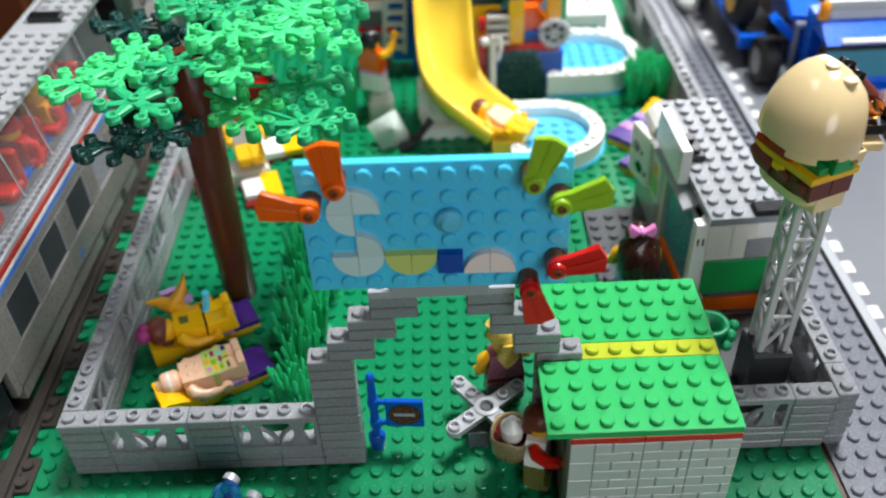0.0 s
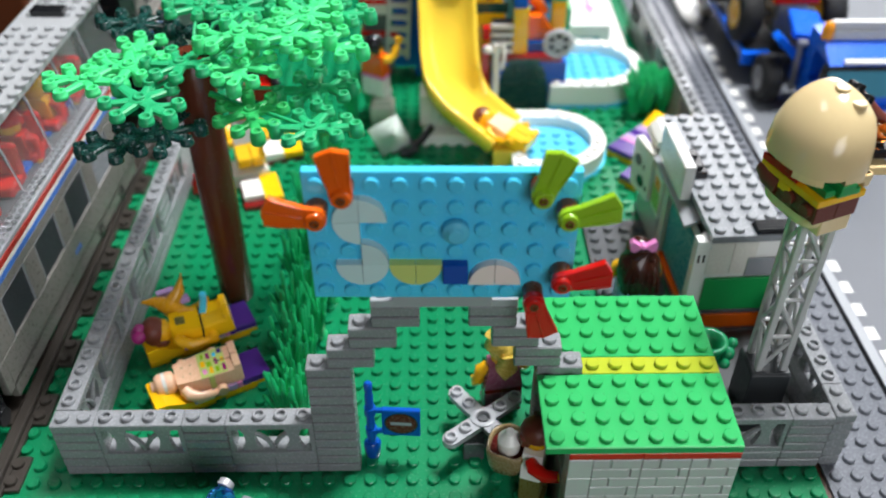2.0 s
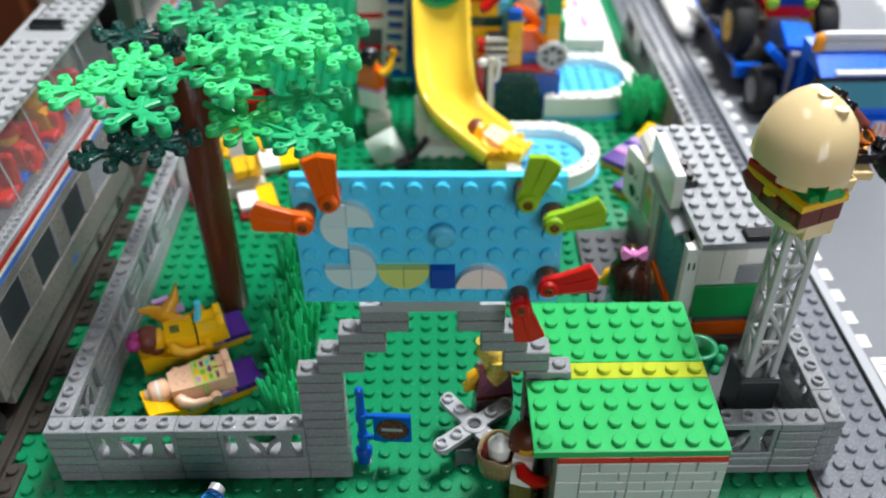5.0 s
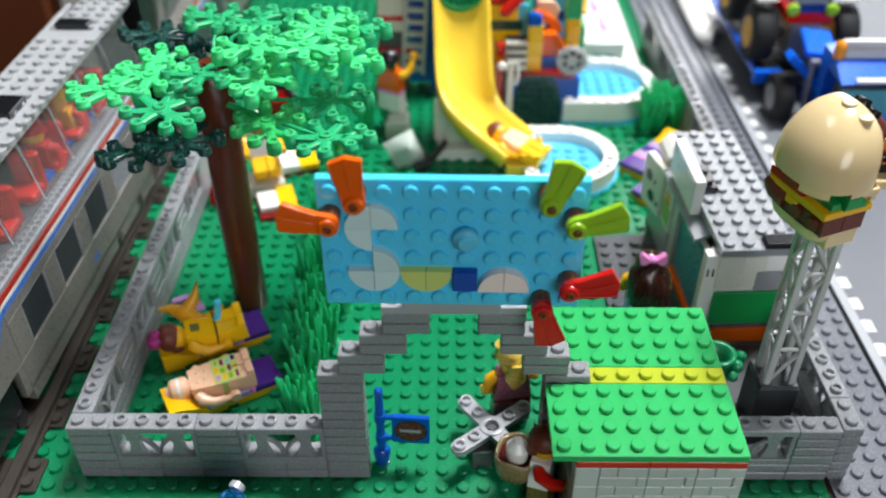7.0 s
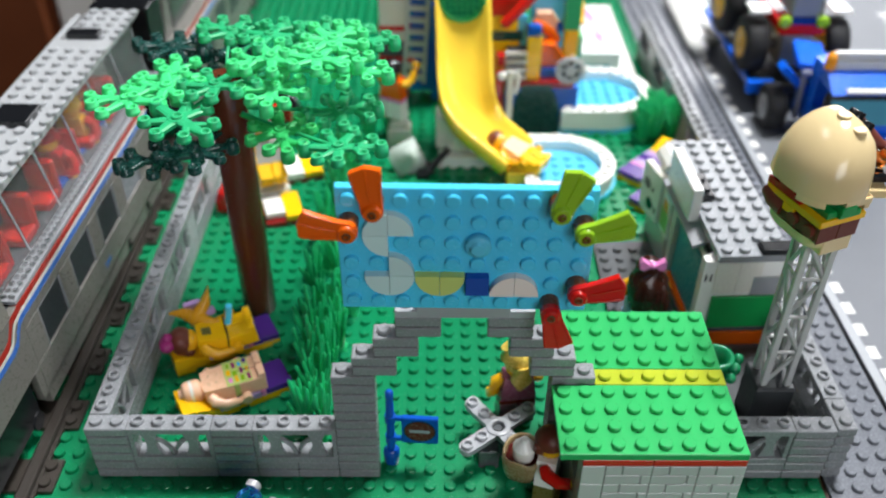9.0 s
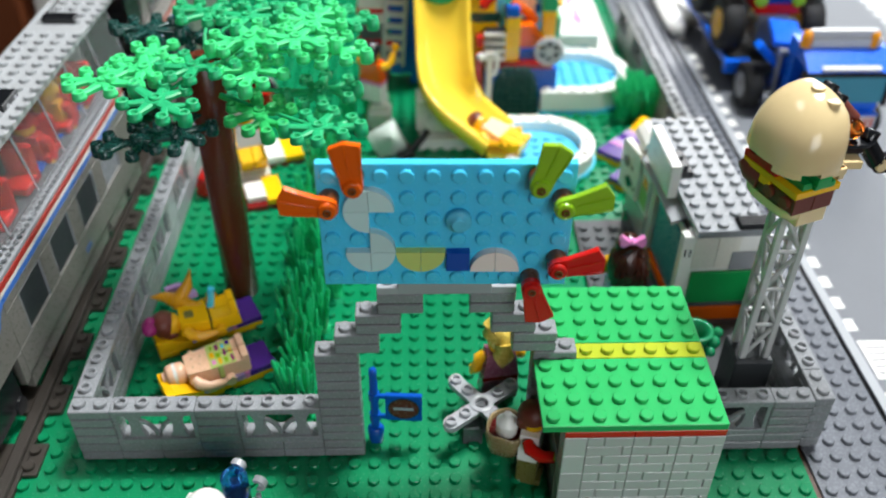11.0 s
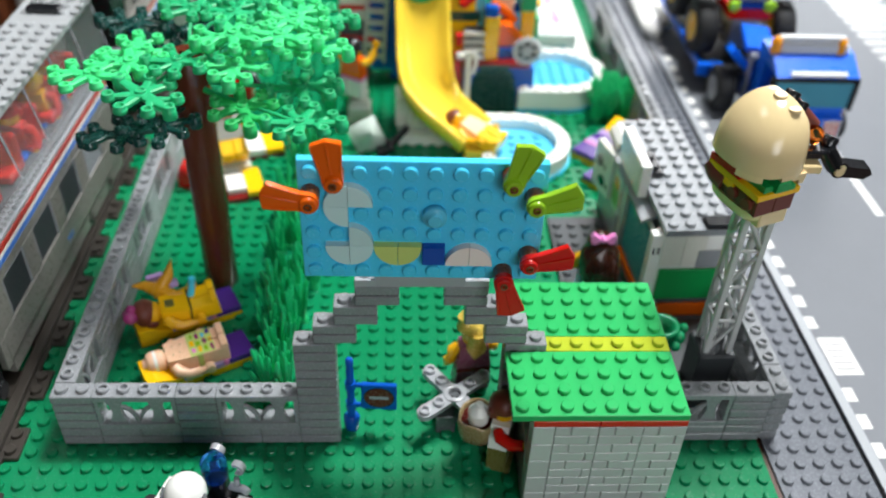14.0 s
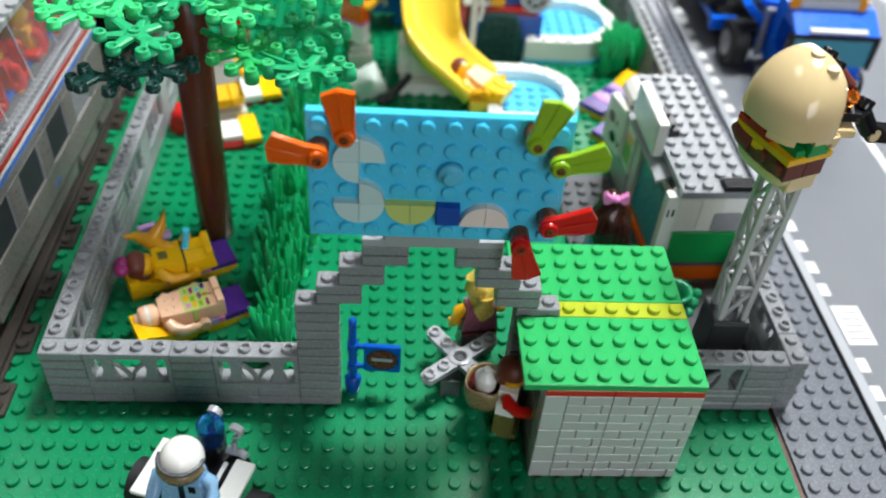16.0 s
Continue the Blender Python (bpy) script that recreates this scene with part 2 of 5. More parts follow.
def brick_mesh(mat, w, d, h, studs="solid", kind="plain"):
    """A studded piece w by d studs and h high: plain, log (grooved) or masonry face."""
    key = (mat.name, w, d, round(h, 3), studs, kind)
    if key in CACHE:
        return CACHE[key]
    s = S(mat)
    if kind == "log":
        n = max(1, round(h / 0.6))
        for i in range(n):
            s.box(G, G, i * h / n + 0.075, w - G, d - G, (i + 1) * h / n - 0.004, 0.05)
            s.box(G, 0.17, i * h / n, w - G, d - 0.17, i * h / n + 0.09, 0.004)
    elif kind == "masonry":
        s.box(G, 0.09, 0, w - G, d - G, h - 0.004)
        n = max(1, round(h / 0.6))
        for i in range(n):
            z0, z1 = i * h / n + 0.012, (i + 1) * h / n - 0.014
            cut = w * (0.36 if i % 2 else 0.78)
            s.box(0.01, 0.0, z0, cut - 0.04, 0.1, z1, 0.035)
            s.box(cut + 0.04, 0.0, z0, w - 0.01, 0.1, z1, 0.035)
    else:
        s.box(G, G, 0, w - G, d - G, h - 0.004)
    if studs:
        for i in range(w):
            for j in range(d):
                s.stud(i + 0.5, j + 0.5, h - 0.004, hollow=studs == "hollow")
    CACHE[key] = s.mesh(kind + "_piece")
    return CACHE[key]


def brick(parent, mat, x, y, z, w, d, h=1.2, studs="solid", kind="plain", name="brick", label="", rz=0):
    return part(name, brick_mesh(mat, w, d, h, studs, kind), parent, label, x, y, z, rz=rz)


def baseplate(name, mat, x0, y0, x1, y1, label, n=12, **at):
    s = S(mat)
    s.box(x0 + 0.01, y0 + 0.01, -0.18, x1 - 0.01, y1 - 0.01, 0, 0.02)
    for i in range(int(x1 - x0)):
        for j in range(int(y1 - y0)):
            s.stud(x0 + i + 0.5, y0 + j + 0.5, 0, n)
    return whole(name, s, label, "baseplate", kind="structure", **at)


# ---- room and table ----
def room():
    r0, r1, zf, zc, t = -2.2, 2.3, -0.75, 1.85, 0.1
    e1 = 1.7

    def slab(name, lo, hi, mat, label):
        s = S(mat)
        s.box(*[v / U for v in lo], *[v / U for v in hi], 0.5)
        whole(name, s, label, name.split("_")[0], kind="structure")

    slab("floor", (r0, r0, zf - t), (r1, r1, zf), FLOORM, "brown wooden boards of the room")
    # unseen shell; ceiling and walls toned dark to hold bounced light down
    slab("ceiling", (r0, r0, zc), (r1, r1, zc + t), PAINT, "unseen ceiling kept dark to cut bounced fill")
    slab("wall_west", (r0 - t, r0, zf), (r0, r1, zc), CUPBOARD, "unseen west wall kept dark to cut bounce from the left")
    # these walls are built round a window opening, the south one added for fill
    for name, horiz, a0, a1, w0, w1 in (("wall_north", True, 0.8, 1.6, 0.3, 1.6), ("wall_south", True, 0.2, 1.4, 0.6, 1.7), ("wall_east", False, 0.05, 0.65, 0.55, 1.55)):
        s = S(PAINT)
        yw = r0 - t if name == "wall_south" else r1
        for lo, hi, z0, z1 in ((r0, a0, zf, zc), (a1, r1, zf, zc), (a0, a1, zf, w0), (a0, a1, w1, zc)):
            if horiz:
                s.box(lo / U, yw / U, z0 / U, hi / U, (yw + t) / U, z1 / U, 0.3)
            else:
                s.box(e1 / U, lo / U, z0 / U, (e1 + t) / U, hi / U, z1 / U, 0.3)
        whole(name, s, "unseen wall with a window opening, kept dark to cut bounce", "wall", kind="structure")
    s = S(TABLE)
    s.box(-13.4, -40, -4, 110, 78, -0.19, 0.3)
    whole("table_top", s, "large dark brown table top under the toy town", "table", kind="structure")
    for x in (-9, 105):
        for y in (-35, 73):
            leg = S(TABLE).box(x - 3, y - 3, -0.75 / U, x + 3, y + 3, -4)
            whole("table_leg", leg, "square dark brown table leg", "table leg", kind="structure")
    c = thing("brown_cupboard", "dark brown wooden cupboard standing beyond the table", "cupboard")
    part("body", S(CUPBOARD).box(-130, 101, -88, -41.6, 150, 8, 0.3), c)
    part("plinth", S(CUPBOARD).box(-129, 102, -0.75 / U, -42.6, 149, -88, 0.2), c)
    for x in (-129, -85.4):
        d = part("door", S(CUPBOARD).box(x, 99.2, -86, x + 42.6, 101, 6, 0.3), c)
        part("handle", S(PIN).box(x + (39 if x < -100 else 2), 98.4, -30, x + (40 if x < -100 else 3), 99.2, -20, 0.2), d, "bronze handle")
    # stands in for the white wall beyond the table; its doors are made up
    c = thing("white_wall_block", "low white block in place of the white wall beyond the table", "cabinet")
    part("body", S(WHITE).box(-41.4, 102, -88, 15, 148, -6, 0.3), c)
    part("plinth", S(WHITE).box(-40.4, 103, -0.75 / U, 14, 147, -88, 0.2), c)
    for x in (-41.0, -13.0):
        part("door", S(WHITE).box(x, 100.4, -86, x + 27.6, 102, -8, 0.3), c)



room()
# ---- ground plates ----
baseplate("ground_green", GREEN, -12, -14, 36, 36, "green studded building plate of the park")
baseplate("ground_green_far", GREEN, -12, 36, 36, 70, "green studded building plate behind the pools", 10)
baseplate("pavement", PGREY, 36.06, -14, 41.06, 70, "grey studded plate between park wall and road", x=0.2, y=-0.65, z=-0.02, rz=0.95)


def road():
    s = S(ROAD)
    s.box(41.3, -14, -0.18, 73, 70, 0.0, 0.02)
    s.use(KERB).box(41.28, -14, -0.1, 41.84, 70, 0.012, 0.005)
    # black strip laid in the gap as the shadow line beside the kerb
    s.use(BLACK).box(40.9, -14, -0.19, 41.4, 70, -0.17, 0.005)
    s.use(WHITE)
    for j in range(-7, 30):
        y = 1.29 + j * 1.95
        if not 4.2 < y < 8.2:
            s.box(41.86, y - 0.5, 0.0, 42.45, y + 0.5, 0.014, 0.004)
    s.box(41.98, 4.73, 0.0, 43.65, 7.75, 0.014, 0.004)
    s.use(ROAD)
    for j in range(5):
        s.box(42.2, 5.14 + j * 0.5, 0.0, 43.42, 5.26 + j * 0.5, 0.018, 0.004)
    s.use(WHITE)
    s.box(51.2, -14, 0, 51.8, 18, 0.014, 0.004)
    s.box(51.2, 20, 0, 51.8, 70, 0.014, 0.004)
    s.use(WGREY)
    for j in range(10):
        s.box(62.5, 42.5 + j * 1.65, 0, 68.5, 43.3 + j * 1.65, 0.014, 0.004)
    whole("road", s, "grey toy road with white dashes and crossing", "road", 0.25, -0.72, 0, 0, 0, 0.95, kind="structure")


road()


# ---- park wall ----
def fence_mesh():
    """Ornamental lattice, 4 studs long and 2 bricks high, with open studs."""
    if "fence" in CACHE:
        return CACHE["fence"]
    s = S(LOG)
    s.box(G, G, 2.02, 4 - G, 1 - G, 2.396)
    s.box(G, G, 0, 4 - G, 1 - G, 0.38)
    for x in (0.0, 3.76):
        s.box(x + G, 0.06, 0.0, x + 0.24 - G, 0.94, 2.05)
    for cx, sgn in ((1.0, 1), (3.0, -1)):
        pts = [(-0.52, 0.3), (0.5, 0.3), (0.3, 0.7), (0.2, 1.2), (0.24, 1.55), (0.46, 2.05), (-0.5, 2.05), (-0.28, 1.55), (-0.24, 1.1), (-0.34, 0.65)]
        s.side([(cx + sgn * a, b) for a, b in (pts if sgn > 0 else pts[::-1])], 0.14, 0.4)
        s.tube([(cx + sgn * a, 0.27, b) for a, b in ((0.1, 1.5), (0.4, 1.42), (0.66, 1.16), (0.86, 0.8), (0.97, 0.34))], 0.12, 6)
    for i in range(4):
        s.stud(i + 0.5, 0.5, 2.396, hollow=True)
    CACHE["fence"] = s.mesh("fence_panel")
    return CACHE["fence"]


def wall_run(wall, start, spans, along="x"):
    """Spans: 's' two studs of grooved pieces three high, 'f' four studs of lattice on two low pieces."""
    p = 0.0
    x0, y0 = start
    for kind in spans:
        for lvl in range(3 if kind == "s" else 1):
            for i in range(1 if kind == "s" else 2):
                q = p + 2 * i
                stud = "solid" if kind == "s" and lvl == 2 else ""
                m = brick_mesh(LOG, 2, 1, 1.2, stud, "log")
                if along == "x":
                    part("grooved_brick", m, wall, "", x0 + q, y0, lvl * 1.2)
                else:
                    part("grooved_brick", m, wall, "", x0 + 1, y0 + q, lvl * 1.2, rz=90)
        if kind == "f":
            if along == "x":
                part("fence_panel", fence_mesh(), wall, "light grey lattice panel with open studs", x0 + p, y0, 1.2)
            else:
                part("fence_panel", fence_mesh(), wall, "light grey lattice panel with open studs", x0 + 1, y0 + p, 1.2, rz=90)
        p += 2 if kind == "s" else 4


w = thing("wall_front_left", "low light grey park wall with lattice panels", "wall", kind="structure")
wall_run(w, (0, 0), "sfsf")
w = thing("wall_left", "low light grey park wall with lattice panels beside the railway", "wall", kind="structure")
wall_run(w, (0, 1), "fsfsfsfsfs", "y")
w = thing("wall_front_right", "low light grey park wall with lattice panel beside the booth", "wall", kind="structure")
wall_run(w, (30, 0), "fs")
w = thing("wall_right", "low light grey park wall along the pavement", "wall", 36.05, 0, 0, 1.0, kind="structure")
wall_run(w, (0, 0.15), "sfsfsfsfsfsfsfsf", "y")


# ---- entrance arch ----
def arch():
    a = thing("entrance_arch", "stepped light grey arch of grooved bricks over the park entrance", "arch")
    log = lambda st="": brick_mesh(LOG, 2, 1, 1.2, st, "log")
    for x in (12, 22):
        for i in range(6):
            if x == 22 and i == 5:
                part("grooved_brick", log("solid"), a, "", x, 0, i * 1.2)
            else:
                part("grooved_brick", log("solid" if i == 5 else ""), a, "", x, 0, i * 1.2)
    for k, (l, r) in enumerate(((13, 21), (14, 20), (15, 19))):
        for x in (l, r):
            part("grooved_brick", log("solid"), a, "", x, 0, 7.2 + 1.2 * k)
    brick(a, LGREY, 15, 0, 10.8, 6, 1, 0.4, name="plate")


arch()


# ---- sign board ----
def half_tile(mat, turn):
    """A quarter disc tile one stud wide, its round corner turned by quarter turns."""
    pts = [(0.98 * math.cos(radians(6 * i)), 0.98 * math.sin(radians(6 * i))) for i in range(16)]
    s = S(mat)
    s.at(0.5, 0.5, 0, 0, 0, 90 * turn)
    s.prism([(-0.49, -0.49)] + [(x - 0.49, y - 0.49) for x, y in pts], 0, 0.36)
    return s


def flipper(mat):
    """Swim fin with a round heel and three ribs."""
    s = S(mat)
    n = [(0.42 * math.cos(radians(a)), 0.42 * math.sin(radians(a))) for a in range(90, 271, 20)]
    s.prism(n + [(0.5, -0.42), (1.3, -0.52), (1.74, -0.6), (1.92, 0.0), (1.74, 0.6), (1.3, 0.52), (0.5, 0.42)], 0, 0.26)
    for y, e in ((-0.5, -0.68), (0.0, 0.0), (0.5, 0.68)):
        s.tube([(0.45, y * 0.75, 0.24), (1.2, y * 1.0, 0.27), (1.68 if e else 1.85, e * 0.82, 0.25)], 0.06, 6)
    s.lathe([(0.36, 0.2), (0.36, 0.42), (0.3, 0.46)], 16)
    return s


def sign_board():
    b = thing("sign_board", "azure studded sign board with coloured tiles and swim fins", "sign")
    b.matrix_world = pose(12.92 * U, -0.38 * U, 11.76 * U, 90.3, 0, -0.9)
    # in the board's own frame: x to the right, y up its face, z out of the face
    s = S(AZURE).box(0, 0, -0.4, 10, 6, 0)
    for i in range(10):
        for j in range(6):
            if not (j == 1 and 1 <= i <= 7) and not (i in (1, 2) and j in (3, 4) and not (i == 2 and j == 3)) and not (i == 2 and j == 2) and not (i == 5 and j == 3):
                s.stud(i + 0.5, j + 0.5, 0, 18)
    part("plate", s, b)
    part("round_plate", S(CAZURE).lathe([(0.3, 0.0), (0.5, 0.06), (0.5, 0.36), (0.46, 0.4), (0.3, 0.4), (0.3, 0.58), (0.26, 0.6)], 24), b, "clear azure round plate", 5.5, 3.5, 0.0)
    tiles = (
        (LAQUA, 1, 4, 1), (LAQUA, 2, 4, 0), (LAQUA, 1, 3, 2), (LAQUA, 2, 2, 0), (LAQUA, 1, 1, 2), (LAQUA, 2, 1, 3),
        (YGREEN, 3, 1, 2), (YGREEN, 4, 1, 3), (PINKISH, 6, 1, 1), (PINKISH, 7, 1, 0),
    )
    for mat, i, j, turn in tiles:
        part("quarter_tile", half_tile(mat, turn), b, "", i, j, 0.0)
    part("square_tile", S(BLUE).box(0.02, 0.02, 0, 0.98, 0.98, 0.38), b, "dark blue square tile", 5, 1, 0)
    fins = ((ORANGE, 1.5, 5.5, 97), (ORANGE, 0.5, 4.5, 168), (LIME, 8.5, 5.5, 72), (LIME, 9.5, 4.5, 18), (RED, 9.5, 1.5, 15), (RED, 8.5, 0.5, -75))
    for mat, x, y, a in fins:
        f = part("swim_fin", flipper(mat), b, "", x, y, 0.62, rz=a)
        part("pin", S(PIN).lathe([(0.4, -0.62), (0.4, -0.02)], 16).lathe([(0.17, 0.2), (0.17, 0.52), (0.1, 0.53), (0.09, 0.46)], 12), f, "brown round pin")
    part("bracket", S(LGREY).box(3.0, -0.9, -0.8, 7.0, 0.9, -0.42), b, "grey bracket plate behind the board")


sign_board()


# ---- ticket booth ----
def booth():
    k = thing("ticket_booth", "small masonry ticket booth with a bright green studded roof", "booth", 23, -4, 0)
    for lvl in range(5):
        z = lvl * 1.2
        brick(k, WGREY, 0, 0, z, 1, 1, studs="")
        for i in range(3):
            brick(k, WGREY, 1 + 2 * i, 0, z, 2, 1, studs="", kind="masonry", name="masonry_brick")
        for j in range(1, 8, 2):
            part("masonry_brick", brick_mesh(WGREY, 2, 1, 1.2, "", "masonry"), k, "", 7, j, z, rz=90)
        if lvl < 3:
            for j in (1, 5):
                part("brick", brick_mesh(LGREY, 3, 1, 1.2, ""), k, "", 1, j, z, rz=90)
    for i, wd in enumerate((3, 4)):
        part("red_tile", S(RED).box(0.01, 0.02, 0, wd - 0.01, 0.98, 0.4), k, "red tile band under the roof", i * 3, 0, 6.0)
    brick(k, BRIGHT, -1, 0, 6.4, 8, 4, 0.4, name="roof_plate")
    brick(k, BRIGHT, -1, 5, 6.4, 8, 4, 0.4, name="roof_plate")
    brick(k, YLIME, 1, 4, 6.4, 6, 1, 0.4, name="ridge_plate", label="yellow-green plate strip")


booth()


# ---- toy figures: one plain mesh each ----
def figure(head, hair, torso, arms, legs, style="cap", hip=None, grip=None, reach=(0, 0), bent=0, extra=None):
    """A plain standing toy figure, feet at the origin, its front towards -y. reach: how far each arm is raised, in degrees."""
    s = Shape()
    s.use(legs)
    for x0, x1 in ((-0.95, -0.03), (0.03, 0.95)):
        s.at(0, 0, 1.45, -bent)
        s.box(x0, -0.5, -1.45, x1, 0.5, 0.05, 0.06)
        s.box(x0, -0.72, -1.45, x1, -0.45, -1.05, 0.05)
    s.at()
    s.use(hip or legs).box(-0.95, -0.48, 1.4, 0.95, 0.48, 1.72, 0.05)
    s.use(torso)
    b, t = 0.95, 0.74
    vs = [(-b, -0.48, 1.72), (b, -0.48, 1.72), (b, 0.48, 1.72), (-b, 0.48, 1.72), (-t, -0.46, 3.28), (t, -0.46, 3.28), (t, 0.46, 3.28), (-t, 0.46, 3.28)]
    s.add(vs, [(3, 2, 1, 0), (4, 5, 6, 7), (0, 1, 5, 4), (1, 2, 6, 5), (2, 3, 7, 6), (3, 0, 4, 7)])
    s.use(arms)
    for sx, up in ((-1, reach[0]), (1, reach[1])):
        s.at(sx * 0.8, 0, 2.95, -up)
        s.use(arms).tube([(0, 0, 0.1), (sx * 0.28, 0, -0.12), (sx * 0.42, -0.08, -0.75), (sx * 0.42, -0.55, -1.2)], 0.3, 10, [0.26, 0.34, 0.31, 0.26])
        s.use(grip or head).tube([(sx * 0.42, -0.55, -1.2), (sx * 0.42, -0.8, -1.4)], 0.2, 8)
        s.tube([(sx * 0.42 - 0.2, -0.95, -1.5), (sx * 0.42 + 0.2, -0.95, -1.5)], 0.28, 10)
    s.at()
    s.use(head).lathe([(0.4, 3.28), (0.42, 3.36), (0.56, 3.4), (0.63, 3.55), (0.63, 4.15), (0.55, 4.32), (0.35, 4.36), (0.32, 4.36), (0.32, 4.56)], 18)
    if style == "cap":
        s.use(hair).ball(0, 0.04, 4.05, 0.74, 0.76, 0.72, 16, -10, 90)
        s.box(-0.68, 0.1, 3.45, 0.68, 0.72, 4.2, 0.2)
    elif style == "long":
        s.use(hair).ball(0, 0.06, 4.0, 0.78, 0.78, 0.8, 16, -5, 90)
        s.tube([(0, 0.3, 4.35), (0, 0.5, 3.8), (0, 0.62, 3.0), (0, 0.62, 2.2), (0, 0.55, 1.5)], 0.6, 14, [0.8, 1.1, 1.22, 1.12, 0.5])
        for x in (-0.75, -0.4, 0.0, 0.4, 0.75):
            s.tube([(x * 0.6, 1.1, 4.1), (x, 1.5, 3.2), (x * 1.05, 1.5, 2.3), (x * 0.8, 1.1, 1.5)], 0.2, 8, [0.2, 0.3, 0.3, 0.08])
    elif style == "helmet":
        s.use(hair).ball(0, 0.05, 4.02, 0.9, 0.94, 0.9, 20, -35, 90)
    elif style == "tail":
        s.use(hair).ball(0, 0.05, 4.05, 0.72, 0.74, 0.7, 16, -10, 90)
        s.tube([(0.2, 0.3, 4.4), (0.65, 0.45, 5.0), (0.75, 0.5, 5.6), (0.55, 0.4, 6.1)], 0.3, 10, [0.45, 0.45, 0.32, 0.06])
        s.tube([(0, 0.5, 4.2), (0, 0.75, 3.5), (0, 0.6, 2.6)], 0.4, 10, [0.5, 0.55, 0.12])
    if extra:
        extra(s)
    return s


# ---- entrance things ----
def rotor():
    r = thing("turnstile", "grey four-armed turnstile rotor on a post in the entrance", "turnstile", 19.9, 1.62, 0)
    part("post", S(DGREY).box(-0.95, -0.95, 0, 0.05, 0.05, 1.2).lathe([(0.3, 0), (0.3, 1.8)], 14).lathe([(0.2, 1.8), (0.2, 1.98)], 12), r, "dark grey post")
    s = S(LGREY)
    s.lathe([(0.61, 1.7), (0.62, 1.71), (0.62, 2.08), (0.61, 2.09), (0.36, 2.09), (0.35, 2.08), (0.34, 1.72), (0.33, 1.7)], 24, close=False)
    for a in (38, 128, 218, 308):
        s.at(0, 0, 0, 0, 0, a)
        e = [(2.0 + 0.4 * math.cos(radians(t)), 0.4 * math.sin(radians(t))) for t in range(-90, 91, 15)]
        s.prism([(0.45, -0.4)] + e + [(0.45, 0.4)], 1.72, 2.02)
        for d in (1.08, 2.0):
            s.stud(d, 0, 2.02, hollow=True)
    part("rotor", s, r, "grey rotor with open studs on four arms")


rotor()


NAVY = plastic("navy_print", "161d33", 0.25)
MAROON = plastic("maroon_print", "5c1c1e", 0.25)
SLATE = plastic("slate_print", "9aa3ad", 0.25)


def no_entry():
    p = thing("road_sign", "small blue sign flag with a round barred mark on a pole", "sign", 14.55, 1.0, 0)
    part("base", S(BLUE).lathe([(0.3, 0), (0.36, 0.15), (0.42, 0.75), (0.42, 1.0), (0.3, 1.15)], 16), p)
    part("pole", S(BLUE).lathe([(0.2, 1.1), (0.2, 4.5), (0.16, 4.65), (0.2, 4.8), (0.2, 5.2), (0.1, 5.3)], 12), p)
    f = part("flag", S(BLUE).box(0.55, -0.14, 1.75, 2.35, 0.14, 3.55, 0.05).box(0.1, -0.1, 3.25, 0.6, 0.1, 3.5).box(0.1, -0.1, 1.8, 0.6, 0.1, 2.05).lathe([(0.28, 3.15), (0.28, 3.6)], 12).lathe([(0.28, 1.7), (0.28, 2.15)], 12), p, rz=-4)
    disc = [(1.45 + 0.72 * math.cos(radians(t)), 2.65 + 0.66 * math.sin(radians(t))) for t in range(0, 360, 15)]
    rim = [(1.45 + 0.8 * math.cos(radians(t)), 2.65 + 0.74 * math.sin(radians(t))) for t in range(0, 360, 15)]
    part("printed_ring", S(NAVY).side(rim, -0.148, -0.13), f, "dark navy printed ring")
    part("round_mark", S(MAROON).side(disc, -0.152, -0.13), f, "dark red printed disc")
    part("bar", S(SLATE).box(0.95, -0.158, 2.55, 1.95, -0.14, 2.75, 0.005), f, "pale printed bar")


no_entry()

whole("toy_figure", figure(FLESH, GOLD, PLUM, FLESH, PLUM, "tail", DKRED, reach=(30, -10)), "blond toy figure in a plum top behind the turnstile", "toy figure", 20.95, 4.0, 0.2, rz=188)


def backpack(s):
    s.use(DTAN).at()
    # squarish basket with a wavy rim
    vs, fs, n = [], [], 28
    prof = ((0.5, 1.45), (0.8, 1.62), (0.93, 2.1), (1.0, 2.7), (0.98, 3.12), (0.93, 3.18), (0.84, 3.12), (0.8, 2.6))
    for j, (r, z) in enumerate(prof):
        for i in range(n):
            a = 2 * math.pi * i / n
            c, d = math.cos(a), math.sin(a)
            e = (abs(c) ** 3.2 + abs(d) ** 3.2) ** (-1 / 3.2)
            vs.append((-0.12 + r * e * c, 1.25 + r * e * d * 0.95, z + (0.08 * math.cos(4 * a) - 0.12 + 0.05 * math.sin(3 * a + 1) if 3 < j < 7 else 0)))
    for j in range(len(prof) - 1):
        for i in range(n):
            a, b = j * n + i, j * n + (i + 1) % n
            fs.append((a, b, b + n, a + n))
    s.add(vs, fs, True)
    s.add(vs[:n], [tuple(range(n))[::-1]])
    s.use(MAROON).lathe([(0.82, 2.5), (0.84, 2.72), (0.02, 2.75)], 16, -0.12, 1.25)
    s.use(WHITE).lathe([(0.5, 2.7), (0.54, 3.26), (0.54, 3.42), (0.53, 3.43), (0.5, 3.46), (0.49, 3.47), (0.25, 3.74), (0.24, 3.75), (0.22, 3.76), (0.21, 3.78), (0.2, 3.92), (0.19, 3.94), (0.17, 3.95), (0.1, 3.95)], 20, -0.22, 1.2)


